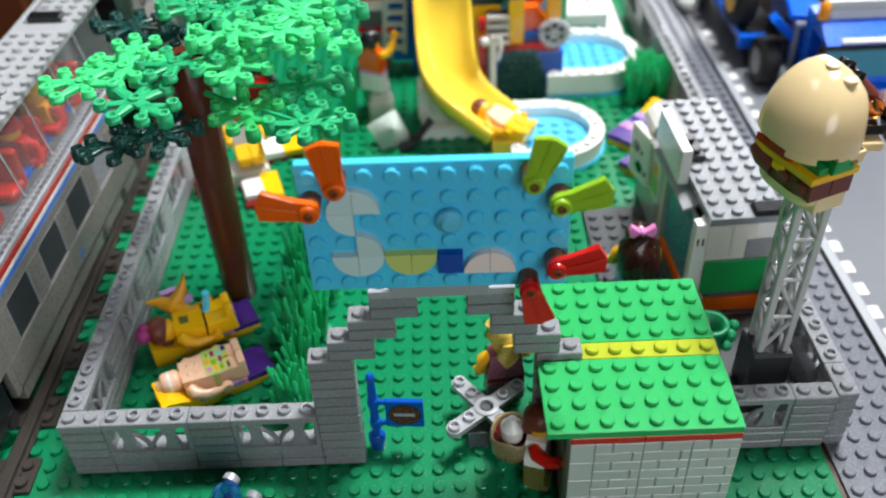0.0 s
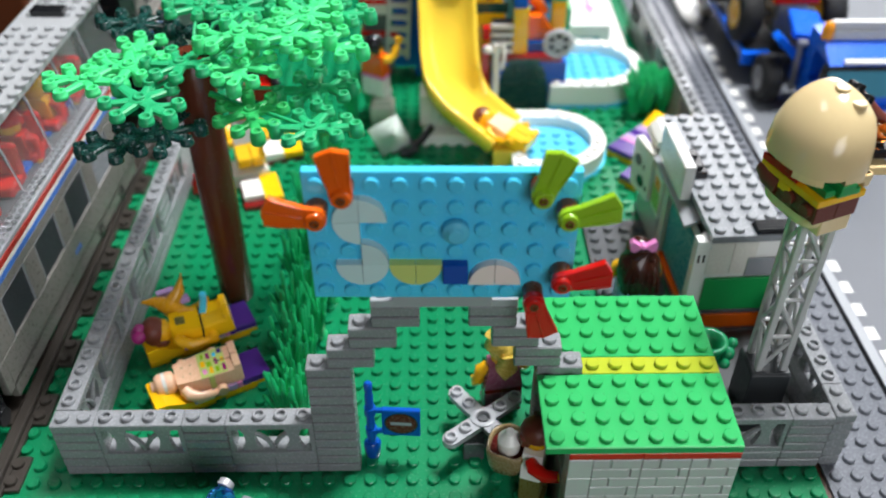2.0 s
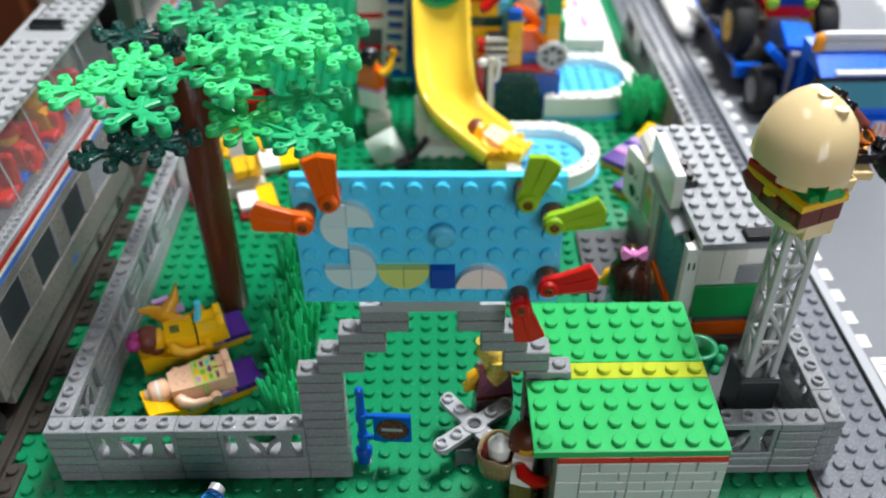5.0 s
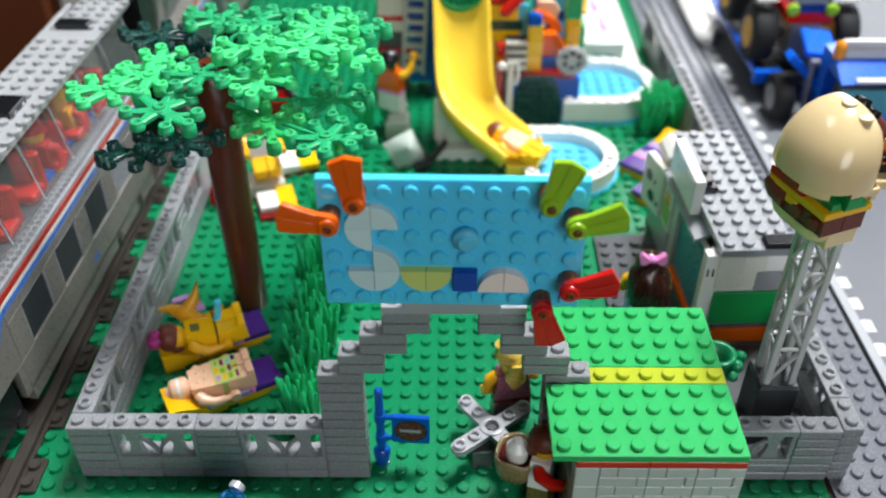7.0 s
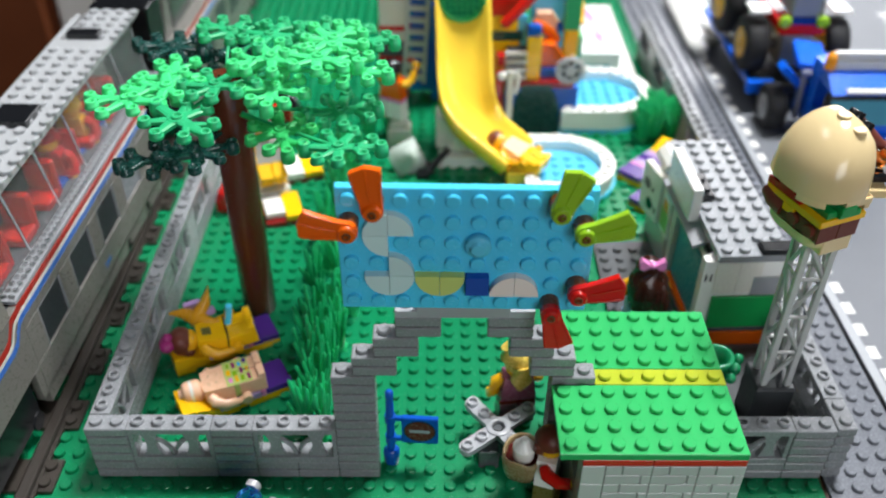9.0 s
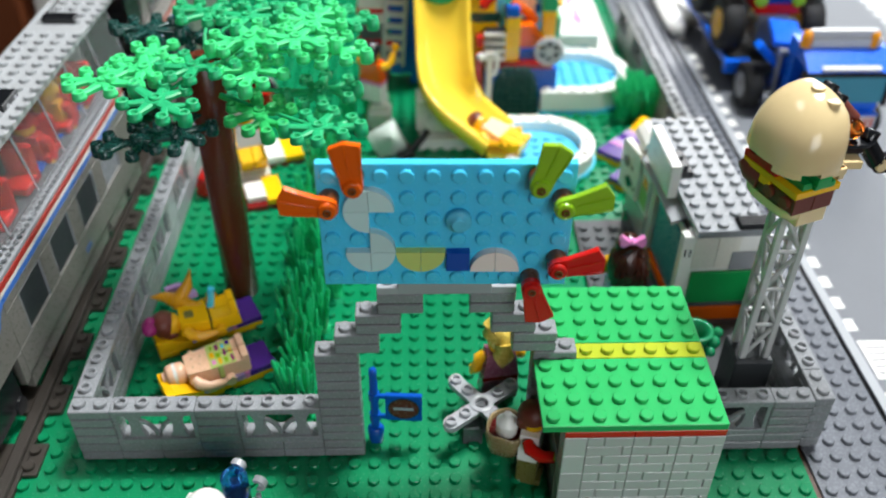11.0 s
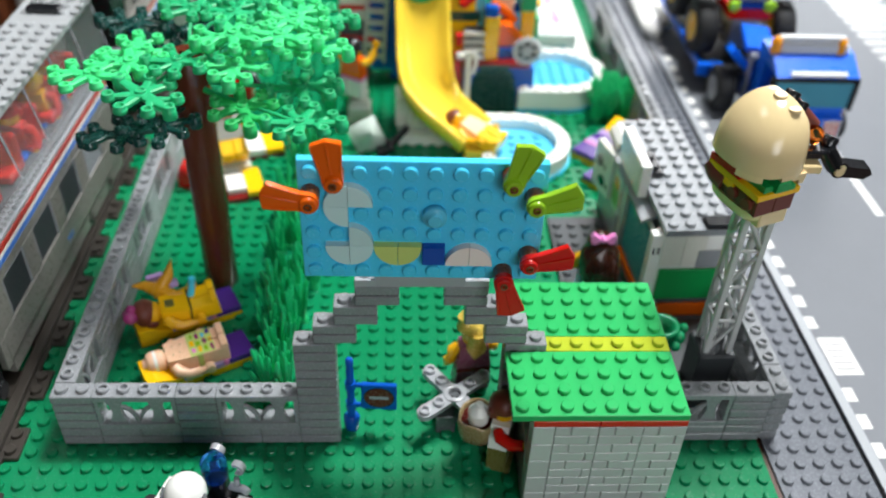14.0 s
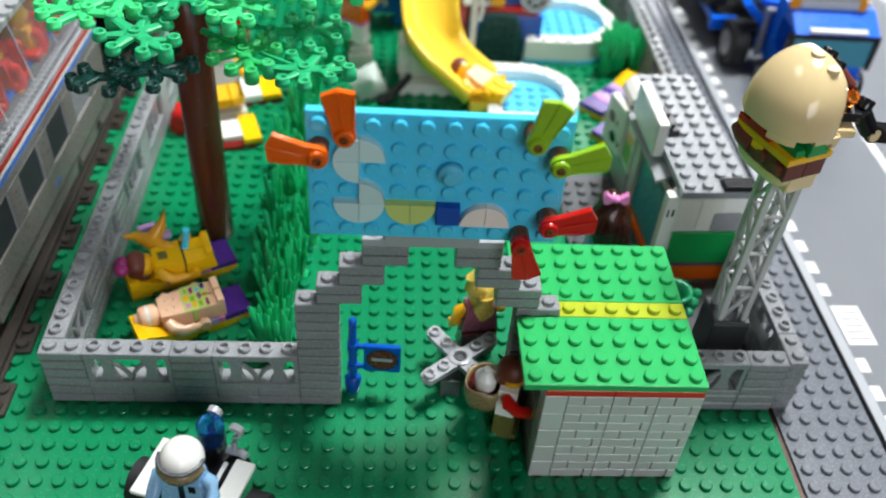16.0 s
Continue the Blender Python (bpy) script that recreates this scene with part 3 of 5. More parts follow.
whole("toy_figure", figure(FLESH, BROWN, WHITE, RED, OLIVE, "cap", reach=(60, 90), extra=backpack), "brown-haired toy figure with a tan back basket beside the booth", "toy figure", 22.15, -0.92, 0, rz=72)


# ---- sun loungers and sunbathers ----
def lounger(x, y, rz, label):
    t = thing("sun_lounger", label, "lounger", x, y, 0, rz, group="sun loungers")
    part("base", S(YELLOW).box(0, 0, 0.0, 6, 2, 0.42), t, "yellow base plate")
    part("headrest", S(YELLOW).side([(0.0, 0.42), (1.9, 0.42), (1.9, 0.62), (0.5, 1.15), (0.0, 1.15)], 0.02, 1.98), t, "yellow sloped headrest")
    for x0, x1, m in ((1.9, 2.7, LAV), (2.7, 3.5, PURPLE), (3.5, 4.2, LAV), (4.2, 4.5, PINK)):
        part("slat", S(m).box(x0 + 0.01, 0.0, 0.42, x1 - 0.01, 2, 0.8), t)
    part("foot_tile", S(PURPLE).box(4.5, 0, 0.42, 6.0, 2, 0.82), t, "purple tile at the foot")


lounger(3.7, 3.0, 29.5, "yellow and purple sun lounger on the green plate")
lounger(2.3, 6.9, 27.5, "yellow and purple sun lounger beside the tree")


def trunks(s):
    s.use(YGREEN).box(-0.93, -0.515, 0.7, 0.93, -0.485, 2.05, 0.01)
    rnd = random.Random(8)
    for i, m in enumerate((MAGENTA, YELLOW, PURPLE, LIME, MAGENTA, AZURE, YELLOW, LIME, MAGENTA, PINK, YELLOW, LIME)):
        x, z = -0.85 + 0.58 * (i % 3) + rnd.uniform(0, 0.2), 0.75 + 0.32 * (i // 3)
        s.use(m).box(x, -0.525, z, x + rnd.uniform(0.3, 0.5), -0.5, z + rnd.uniform(0.14, 0.26), 0.01)
    s.use(DGREY).box(-0.04, -0.53, 0.7, 0.04, -0.5, 1.3, 0.005)
    s.use(WHITE).at(0, 0, 3.85).lathe([(0.645, -0.05), (0.645, 0.12)], 18).at()
    s.use(OLIVE)
    for x, z in ((-0.3, 2.5), (0.28, 2.4), (-0.35, 2.9), (0.3, 2.85)):
        s.box(x, -0.485, z, x + 0.06, -0.46, z + 0.06, 0.005)


def flowers(s):
    s.use(MAGENTA).ball(-0.35, -0.2, 4.95, 0.42, 0.38, 0.4, 10).ball(0.3, 0.1, 4.95, 0.38, 0.38, 0.4, 10).ball(-0.05, -0.5, 4.85, 0.3, 0.3, 0.3, 10)
    s.use(BROWN).ball(0.05, -0.12, 4.15, 0.78, 0.72, 0.7, 14)
    s.use(BLACK).box(-0.97, -0.52, 1.62, 0.97, 0.5, 1.72, 0.01)
    s.use(OLIVE).box(-0.3, -0.5, 2.5, 0.3, -0.46, 3.0, 0.01)


whole("toy_figure", figure(NOUGAT, NOUGAT, NOUGAT, NOUGAT, NOUGAT, "", YGREEN, reach=(-45, -35), extra=trunks), "light skinned toy figure in printed trunks on a lounger", "toy figure", 7.3, 6.25, 1.25, -92, 0, 113)
whole("toy_figure", figure(FLESH, BROWN, YELLOW, FLESH, YELLOW, "cap", YELLOW, reach=(-35, -20), bent=12, extra=flowers), "yellow toy figure with brown hair and magenta flowers on a lounger", "toy figure", 6.35, 9.5, 1.35, -86, 0, 111)
whole("starfish", S(plastic("amber_plastic", "d99a1a", 0.25)).tube([(0, 0, 0), (-0.9, 0.3, 0.1), (-1.6, 0.2, 0.15)], 0.25, 8, [0.5, 0.3, 0.05]).tube([(0, 0, 0), (0.5, 0.6, 0.7), (0.75, 0.8, 1.7)], 0.25, 8, [0.5, 0.3, 0.05]).tube([(0, 0, 0), (0.8, -0.3, 0), (1.5, -0.3, 0)], 0.25, 8, [0.5, 0.3, 0.05]).box(-0.3, -0.3, -0.4, 0.3, 0.3, 0.1), "amber star-shaped piece by the lounger headrest", "ornament", 3.0, 9.75, 1.9)
for x, y, z, a in ((2.4, 11.1, 1.5, 30), (3.5, 10.1, 1.85, 30)):
    whole("purple_tile", S(LAV).box(-0.5, -0.2, 0, 0.5, 0.2, 0.4), "small lavender tile by the lounger headrest", "tile", x, y, z, 0, 0, a)
whole("cup", S(AZURE).tube([(0, 0, 0), (0.12, 0.1, 0.6), (0.2, 0.05, 1.2)], 0.2, 8).box(-0.2, -0.15, -0.25, 0.2, 0.15, 0.05), "azure stick held above the lounger", "ornament", 4.9, 9.3, 2.0)


# ---- grass tufts ----
def grass_mesh(seed, blades=17, spread=1.0, low=2.2, high=4.3):
    rnd = random.Random(seed)
    s = S(TUFT)
    s.lathe([(0.45, 0), (0.45, 0.3), (0.3, 0.4)], 10)
    for i in range(blades):
        a = rnd.uniform(0, 2 * math.pi)
        r0, r1 = rnd.uniform(0.05, 0.35), rnd.uniform(0.25, spread)
        h = rnd.uniform(low, high)
        c, d = math.cos(a), math.sin(a)
        s.tube([(r0 * c, r0 * d, 0.2), ((r0 * 0.6 + r1 * 0.4) * c, (r0 * 0.6 + r1 * 0.4) * d, h * 0.5), (r1 * c, r1 * d, h - 0.14), (r1 * c, r1 * d, h)], 0.1, 6, [0.16, 0.14, 0.11, 0.02])
    return s.mesh("grass_tuft")


TUFTS = [grass_mesh(i) for i in range(5)]
DENSE = [grass_mesh(9 + i, 46, 1.15, 2.2, 3.7) for i in range(3)]


def tufts():
    rnd = random.Random(4)
    spots = [(10.5, 3.2), (11.2, 2.6), (10.8, 4.9), (10.2, 6.9), (11.3, 6.8), (10.3, 8.4), (11.6, 9.2), (10.0, 9.8), (10.8, 11.2), (12.0, 12.3),
             (9.9, 13.4), (11.3, 14.6), (10.2, 16.2), (11.5, 17.8), (9.9, 19.5), (10.9, 21.6), (10.2, 24.2), (11.0, 26.8), (10.0, 29.2),
             (33.0, 33.0), (34.0, 33.3), (34.8, 34.1), (33.7, 34.5), (35.3, 33.1), (11.8, 32.1), (13.2, 33.6)]
    for x, y in spots:
        ob = new("grass_tuft", rnd.choice(DENSE if x > 30 else TUFTS))
        ob.matrix_world = pose((x - (0.4 if x < 13 else 0)) * U, y * U, 0, 0, 0, rnd.uniform(0, 360))
        tagged(ob, "tuft of upright emerald green plastic grass blades", "grass", "grass tufts")


tufts()


# ---- tree ----
# one leaf piece, its tip along +x: each arm as start, end, half width
ARMS = [((0, 0), (2.0, 0.05), 0.23), ((0.8, 0), (1.5, 0.82), 0.15), ((0.8, 0), (1.5, -0.85), 0.15),
        ((0, 0.1), (0.4, 1.5), 0.22), ((0, -0.1), (0.35, -1.52), 0.22),
        ((0, 0.1), (-0.85, 1.15), 0.17), ((0, -0.1), (-0.8, -1.2), 0.17), ((0, 0), (-1.7, -0.03), 0.22)]


def leaf_mesh(mat, seed):
    """A flat branching leaf piece: tapered arms from a hub, each ending in an open cup over a wider socket."""
    rnd = random.Random(seed)
    s = S(mat)

    def cup(x, y, low):
        s.lathe([(0.33, -low), (0.35, -low + 0.03), (0.35, 0.12), (0.31, 0.15), (0.3, 0.16), (0.3, 0.33), (0.285, 0.35), (0.19, 0.35), (0.17, 0.33), (0.16, 0.2), (0.02, 0.19)], 16, x, y)

    s.lathe([(0.46, -0.02), (0.5, 0.02), (0.5, 0.2), (0.46, 0.24)], 14)
    cup(0, 0, 0.1)
    for i, ((x0, y0), (x1, y1), wd) in enumerate(ARMS):
        x1, y1 = x1 + rnd.uniform(-0.12, 0.12), y1 + rnd.uniform(-0.12, 0.12)
        dx, dy = x1 - x0, y1 - y0
        n = math.hypot(dx, dy)
        nx, ny = -dy / n * wd, dx / n * wd
        rim = [(x0 - nx * 1.5, y0 - ny * 1.5), (x1 - nx * 0.8, y1 - ny * 0.8), (x1 + nx * 0.8, y1 + ny * 0.8), (x0 + nx * 1.5, y0 + ny * 1.5)]
        s.prism(rim, 0.0, 0.17)
        # rounded ridge on top of the arm
        ridge = [(x0 + (px - x0) * 0.5, y0 + (py - y0) * 0.5) if k in (0, 3) else (x1 + (px - x1) * 0.5, y1 + (py - y1) * 0.5) for k, (px, py) in enumerate(rim)]
        vs = [(*p, 0.17) for p in rim] + [(*p, 0.22) for p in ridge]
        s.add(vs, [(0, 1, 5, 4), (1, 2, 6, 5), (2, 3, 7, 6), (3, 0, 4, 7), (4, 5, 6, 7)])
        cup(x1, y1, 0.36 if i in (0, 7) else 0.06)
    return s.mesh("leaf")


def tree():
    tx, ty = 5.95, 12.85
    t = thing("tree", "toy tree with a brown round trunk and green branching leaf pieces", "tree", tx, ty, 0)
    s = S(TRUNK)
    s.lathe([(0.94, 0), (0.98, 0.05), (0.98, 15.54), (0.93, 15.6)], 32)
    s.lathe([(0.3, 15.58), (0.3, 15.8)], 14)
    part("trunk", s, t, "dark brown round trunk")
    mats = {"b": LEAF, "m": LEAF2, "g": LEAF3, "d": DKGREEN}
    M = {c: [leaf_mesh(m, i + 3) for i in range(4)] for c, m in mats.items()}
    spots = [("b", 3.38, 11.64, 15.5, 186, 2, -3), ("b", 1.63, 10.66, 15.3, 170, -2, -2), ("m", 4.52, 8.82, 15.3, 318, 3, 2), ("m", 5.85, 11.42, 15.7, 352, -2, -3),
             ("b", 3.38, 13.11, 15.2, 100, 3, 2), ("b", 8.77, 11.27, 15.7, 268, 2, 2), ("b", 10.80, 12.61, 16.6, 348, -2, 3), ("b", 12.34, 12.64, 16.0, 340, 2, -2),
             ("b", 8.51, 12.73, 16.6, 200, 3, -2), ("b", 11.38, 14.85, 16.6, 60, 2, 2), ("g", 9.02, 10.30, 13.8, 284, 3, -2), ("m", 12.06, 8.59, 13.9, 352, -3, -4),
             ("m", 11.80, 12.06, 14.0, 2, 2, -3), ("d", 4.81, 9.90, 12.9, 206, 2, 3), ("d", 3.26, 9.12, 12.9, 190, -2, -2), ("d", 2.25, 17.33, 15, 168, -2, 2),
             ("d", 4.37, 17.54, 14.4, 40, 3, -2), ("m", 5.64, 17.11, 16.0, 150, -2, 2), ("m", 10.74, 16.77, 16.0, 15, 2, 2), ("m", 12.44, 16.05, 16.0, 350, -2, -2),
             ("m", 8.06, 15.25, 16.6, 75, -3, -2)]
    for i, (c, x, y, z, a, ax, ay) in enumerate(spots):
        p = part("leaf", M[c][i % 4], t, "dark green leaf piece" if c == "d" else "", x - tx, y - ty, z)
        p.matrix_basis = p.matrix_basis @ pose(0, 0, 0, ax, ay, 0) @ pose(0, 0, 0, 0, 0, a)
        dx, dy = x - tx, y - ty
        d = math.hypot(dx, dy)
        if d > 1.2:
            part("twig", S(mats[c]).tube([(dx, dy, z + 0.1), (dx * 0.5, dy * 0.5, z - 0.05), (0.5 * dx / d, 0.5 * dy / d, min(z, 15.2) - 0.1)], 0.1, 6), t)


tree()


# ---- burger tower ----
def burger():
    t = thing("burger_tower", "tan and brown burger model on a grey lattice mast", "tower", 33.95, 3.9, 0)
    part("base", S(CHAR).box(-1.0, -0.98, 0, 0.98, 1.0, 3.3, 0.05).box(-0.95, -0.93, 3.3, 0.93, 0.95, 3.42, 0.04), t, "dark grey base block")
    s = S(WGREY)
    z0, z1, w = 3.3, 12.6, 0.6
    c = [(-w, -w), (w, -w), (w, w), (-w, w)]
    for x, y in c:
        s.box(x - 0.16, y - 0.16, z0 - 0.1, x + 0.16, y + 0.16, z1, 0.04)
    n = 4
    h = (z1 - z0) / n
    for i in range(n):
        a, b = z0 + i * h, z0 + (i + 1) * h
        for k in range(4):
            p, q = c[k], c[(k + 1) % 4]
            s.tube([(p[0], p[1], b), (q[0], q[1], b)], 0.1, 6)
            if (i + k) % 2:
                p, q = q, p
            s.tube([(p[0], p[1], a + 0.1), (q[0], q[1], b - 0.1)], 0.13, 4)
    part("mast", s, t, "grey lattice mast")
    rz = 22
    # burger frame: origin at its front corner
    ox, oy = 33.0 - 33.95, 2.05 - 3.9

    def layer(name, shape, label=""):
        top = name in ("bun_top", "bun_studs", "rim_step")
        ob = part(name, shape, t, label, ox - (0 if top else 0.12), oy - (0 if top else 0.1), 0 if top else 0.3, rz=rz)
        if not top:
            ob.matrix_basis = ob.matrix_basis @ Matrix.Diagonal((0.85, 1, 1, 1))
        return ob

    def bowl(mat, cx, cy, rx, ry, zb, zh, power, sq, lean=(0.0, 0.0), n=36, m=12):
        """A rounded cap on a squarish plan, rising (or falling) from zb by zh."""
        vs, fs = [], []
        for j in range(m + 1):
            f = math.sin(radians(90 * j / m))
            r = max(0.0, 1 - f ** power) ** (1 / power)
            for i in range(n):
                a = 2 * math.pi * i / n
                c, d = math.cos(a), math.sin(a)
                e = (abs(c) ** sq + abs(d) ** sq) ** (-1 / sq)
                vs.append((cx + rx * e * r * c + lean[0] * f, cy + ry * e * r * d + lean[1] * f, zb + zh * f))
        for j in range(m):
            for i in range(n):
                a, b = j * n + i, j * n + (i + 1) % n
                fs.append((a, b, b + n, a + n) if zh > 0 else (a, a + n, b + n, b))
        return S(mat).add(vs, fs, True)

    layer("bun_bottom", bowl(TAN, 1.35, 1.75, 1.3, 1.65, 12.97, -0.8, 3.0, 4.0).box(0.75, 0.08, 12.15, 2.6, 1.2, 12.96, 0.06), "tan lower bun")
    layer("patty", S(BROWN).box(0.05, 0.05, 12.95, 2.65, 3.4, 13.9, 0.15).tube([(0.2, 2.3, 13.45), (0.1, 2.9, 13.55), (0.25, 3.4, 13.8)], 0.45, 10), "dark brown patty")
    p = S(BROWN)
    for j in range(2):
        p.at(0.05, 0.5 + j, 13.45, 0, -90, 0).stud(0, 0, 0)
    p.at().box(0.06, -0.02, 13.0, 1.3, 0.1, 13.88, 0.03).box(1.33, -0.02, 13.0, 2.6, 0.1, 13.88, 0.03)
    layer("patty_studs", p)
    layer("cheese", S(YELLOW).box(-0.1, -0.1, 13.9, 2.75, 3.4, 14.25).box(-0.12, 1.5, 13.55, 0.1, 2.2, 13.95).box(-0.12, 2.8, 13.55, 0.1, 3.3, 13.95), "yellow cheese plate")
    layer("lettuce", S(GRASS).box(0.3, -0.02, 14.25, 1.1, 1.5, 14.6).box(0.9, -0.2, 14.25, 2.2, 0.9, 14.55).box(0.8, -0.32, 14.5, 1.7, 0.6, 14.9), "green lettuce plates")
    layer("tomato", S(RED).box(-0.12, 1.3, 14.25, 1.2, 3.4, 14.6).box(-0.25, 1.6, 14.6, 0.6, 2.6, 14.95), "red tomato plates")
    # half dome: round in front, cut by a slightly bowed face behind the studs
    vs, fs = [], []
    n, m = 40, 14
    for j in range(m + 1):
        f = math.sin(radians(90 * j / m))
        r = max(0.0, 1 - f ** 2.3) ** (1 / 2.3)
        for i in range(n):
            a = 2 * math.pi * i / n
            c, d = math.cos(a), math.sin(a)
            e = (abs(c) ** 2.5 + abs(d) ** 2.5) ** -0.4
            x = 0.95 + 1.75 * e * r * c + 0.76 * f * f
            vs.append((min(x, 1.75 + 0.85 * (1 - f ** 2.2)), 1.75 + 2.05 * e * r * d + 0.35 * f * f, 15.42 + 2.93 * f))
    for j in range(m):
        for i in range(n):
            a, b = j * n + i, j * n + (i + 1) % n
            fs.append((a, b, b + n, a + n))
    s = S(TAN).add(vs, fs, True)
    # stepped teeth along its lower edge
    for a0, a1 in ((22, 26), (29, 36)):
        o = vs[a0:a1 + 1]
        o = o + [(0.95 + (x - 0.95) * 0.85, 1.75 + (y - 1.75) * 0.85, z) for x, y, z in o[::-1]]
        k = len(o)
        w = [(x, y, z - 0.28) for x, y, z in o] + [(x, y, z + 0.02) for x, y, z in o]
        layer("rim_step", S(TAN).add(w, [tuple(range(k))[::-1], tuple(range(k, 2 * k))] + [(i, (i + 1) % k, k + (i + 1) % k, k + i) for i in range(k)]))
    layer("bun_top", s, "glossy tan domed bun")
    def dome_top(x, y):
        """Height of the dome over a point of its plan."""
        for i in range(400, 0, -1):
            f = i / 400
            r = max(1e-6, 1 - f ** 2.3) ** (1 / 2.3)
            if abs((x - 0.95 - 0.76 * f * f) / (1.75 * r)) ** 2.5 + abs((y - 1.75 - 0.35 * f * f) / (2.05 * r)) ** 2.5 <= 1:
                return 15.42 + 2.93 * f
        return 15.42

    for x, y in ((1.37, 1.8), (1.5, 0.95)):
        layer("bun_studs", S(TAN).stud(x, y, dome_top(x, y) - 0.1, h=0.18), "tan stud")
    layer("bun_rim", S(TAN).box(1.0, -0.08, 14.6, 2.9, 0.3, 14.95).box(-0.05, 2.8, 14.62, 0.3, 3.3, 14.95).box(2.6, 0, 14.3, 2.95, 3.3, 14.95).box(-0.08, 1.0, 14.62, 0.3, 1.9, 14.95), "stepped tan rim under the bun")
    # joint pieces behind the bun, in the tower's own frame
    part("bracket", S(TAN).box(0.7, -0.5, 14.75, 2.2, 0.6, 15.15), t, "tan plate")
    part("joint", S(BROWN).tube([(0.7, 1.35, 17.55), (1.2, 1.2, 17.1), (1.95, 1.0, 16.4)], 0.33, 12), t, "brown bars behind the bun")
    kb = S(BLACK)
    for x, y, z in ((0.6, 1.25, 17.8), (1.02, 1.05, 17.4), (2.67, 0.5, 15.9)):
        kb.at(x, y, z, -15, 25, 0).lathe([(0.36, -0.2), (0.36, 0.2), (0.3, 0.26), (0.2, 0.26), (0.18, 0.1)], 14).at()
    kb.box(1.2, -0.2, 15.3, 2.8, 0.9, 15.75, 0.1).tube([(2.4, 0.1, 15.7), (3.0, -0.1, 14.9)], 0.42, 12)
    kb.tube([(3.1, 0.6, 14.85), (3.15, -0.35, 14.85)], 0.42, 16).side([(3.3, 14.45), (4.4, 14.35), (4.75, 14.6), (4.6, 14.9), (3.3, 15.05)], -0.3, 0.5)
    part("joint", kb, t, "black joint pieces")
    part("pin", S(TAN).tube([(3.12, -0.3, 14.85), (3.16, -0.42, 14.85)], 0.3, 16), t, "tan pin")
    part("flame", S(TORANGE).at(1.8, 0.65, 16.1, 40, 10, 0).lathe([(0.4, -0.1), (0.46, 0.05), (0.42, 0.35), (0.2, 0.42)], 16).at(), t, "clear orange round piece")


burger()
whole("plant_pot", S(POTGREEN).lathe([(0.5, 0.9), (0.75, 1.3), (0.8, 3.0), (0.9, 3.1), (0.9, 3.3), (0.68, 3.3), (0.6, 1.6)], 18).ball(0.95, -0.3, 2.6, 0.35, 0.35, 0.4, 10).ball(0.7, -0.7, 2.3, 0.3, 0.3, 0.3, 10).box(-0.5, -0.5, 0, 0.5, 0.5, 0.95).ball(1.2, 0.1, 2.9, 0.3, 0.3, 0.35, 10), "green round pot with leafy knobs beside the booth", "pot", 31.43, 5.1, 0.35)
# charcoal colour carries the shadow round the foot of the mast
whole("dark_plate", S(CHAR).box(30.1, 1.2, 0, 35.9, 9.5, 0.35), "plate under the burger mast, darkened for the shadow there", "plate", kind="structure")


# ---- police trike and rider ----
def trike():
    t = thing("police_trike", "white and black police trike with a blue light", "vehicle", 8.7, -5.08, 0, -18)
    part("body", S(WHITE).box(-2.78, -2.2, 1.95, -1.84, 0.72, 2.2, 0.05).box(-1.9, -1.2, 1.2, -0.8, 0.3, 1.95, 0.08).box(0.79, -2.2, 1.95, 1.73, 0.72, 2.2, 0.05).box(0.3, -1.8, 1.92, 0.5, 0.5, 2.06, 0.03), t)
    part("frame", S(BLACK).box(-0.9, -2.5, 0.6, 1.0, 1.6, 1.1, 0.1).box(-0.75, 0.5, 1.1, 0.1, 1.3, 2.95, 0.1).box(-0.75, -1.8, 1.05, 0.79, 1.15, 1.92, 0.08), t, "black chassis")
    for x in (-3.1, 2.15):
        wl = part("wheel", S(RUBBER).tube([(-0.45, 0, 0), (0.45, 0, 0)], 1.05, 22), t, "black rubber tyre", x + 0.25, -1.0, 1.05)
        part("rim", S(LGREY).tube([(-0.48, 0, 0), (0.48, 0, 0)], 0.5, 16), wl, "grey rim")
    wl = part("wheel", S(RUBBER).tube([(-0.4, 0, 0), (0.4, 0, 0)], 1.0, 22), t, "black rubber tyre", 0.1, -3.2, 1.0)
    part("rim", S(LGREY).tube([(-0.43, 0, 0), (0.43, 0, 0)], 0.5, 16), wl, "grey rim")
    part("blue_light", S(TBLUE).lathe([(0.56, 2.95), (0.62, 3.0), (0.59, 4.0), (0.53, 4.1), (0.36, 4.12), (0.34, 4.3), (0.28, 4.32), (0.26, 3.6)], 22, -0.35, 0.85), t, "clear blue light")
    s = S(LGREY)
    s.tube([(0.6, 0.95, 2.3), (0.6, 1.05, 2.9)], 0.13, 8).tube([(0.25, 0.95, 2.35), (0.55, 0.95, 2.3), (0.95, 0.95, 2.35), (1.2, 0.85, 2.3)], 0.2, 8)
    for x, y, z in ((0.6, 1.1, 2.9), (-0.5, 1.35, 3.4)):
        arc = [(x + 0.36 * math.cos(radians(a)), z + 0.5 + 0.36 * math.sin(radians(a))) for a in range(-110, 131, 24)]
        arc += [(x + 0.2 * math.cos(radians(a)), z + 0.5 + 0.2 * math.sin(radians(a))) for a in range(130, -111, -24)]
        s.side(arc, y, y + 0.32)
    part("clip", s, t, "grey clip handles")


trike()


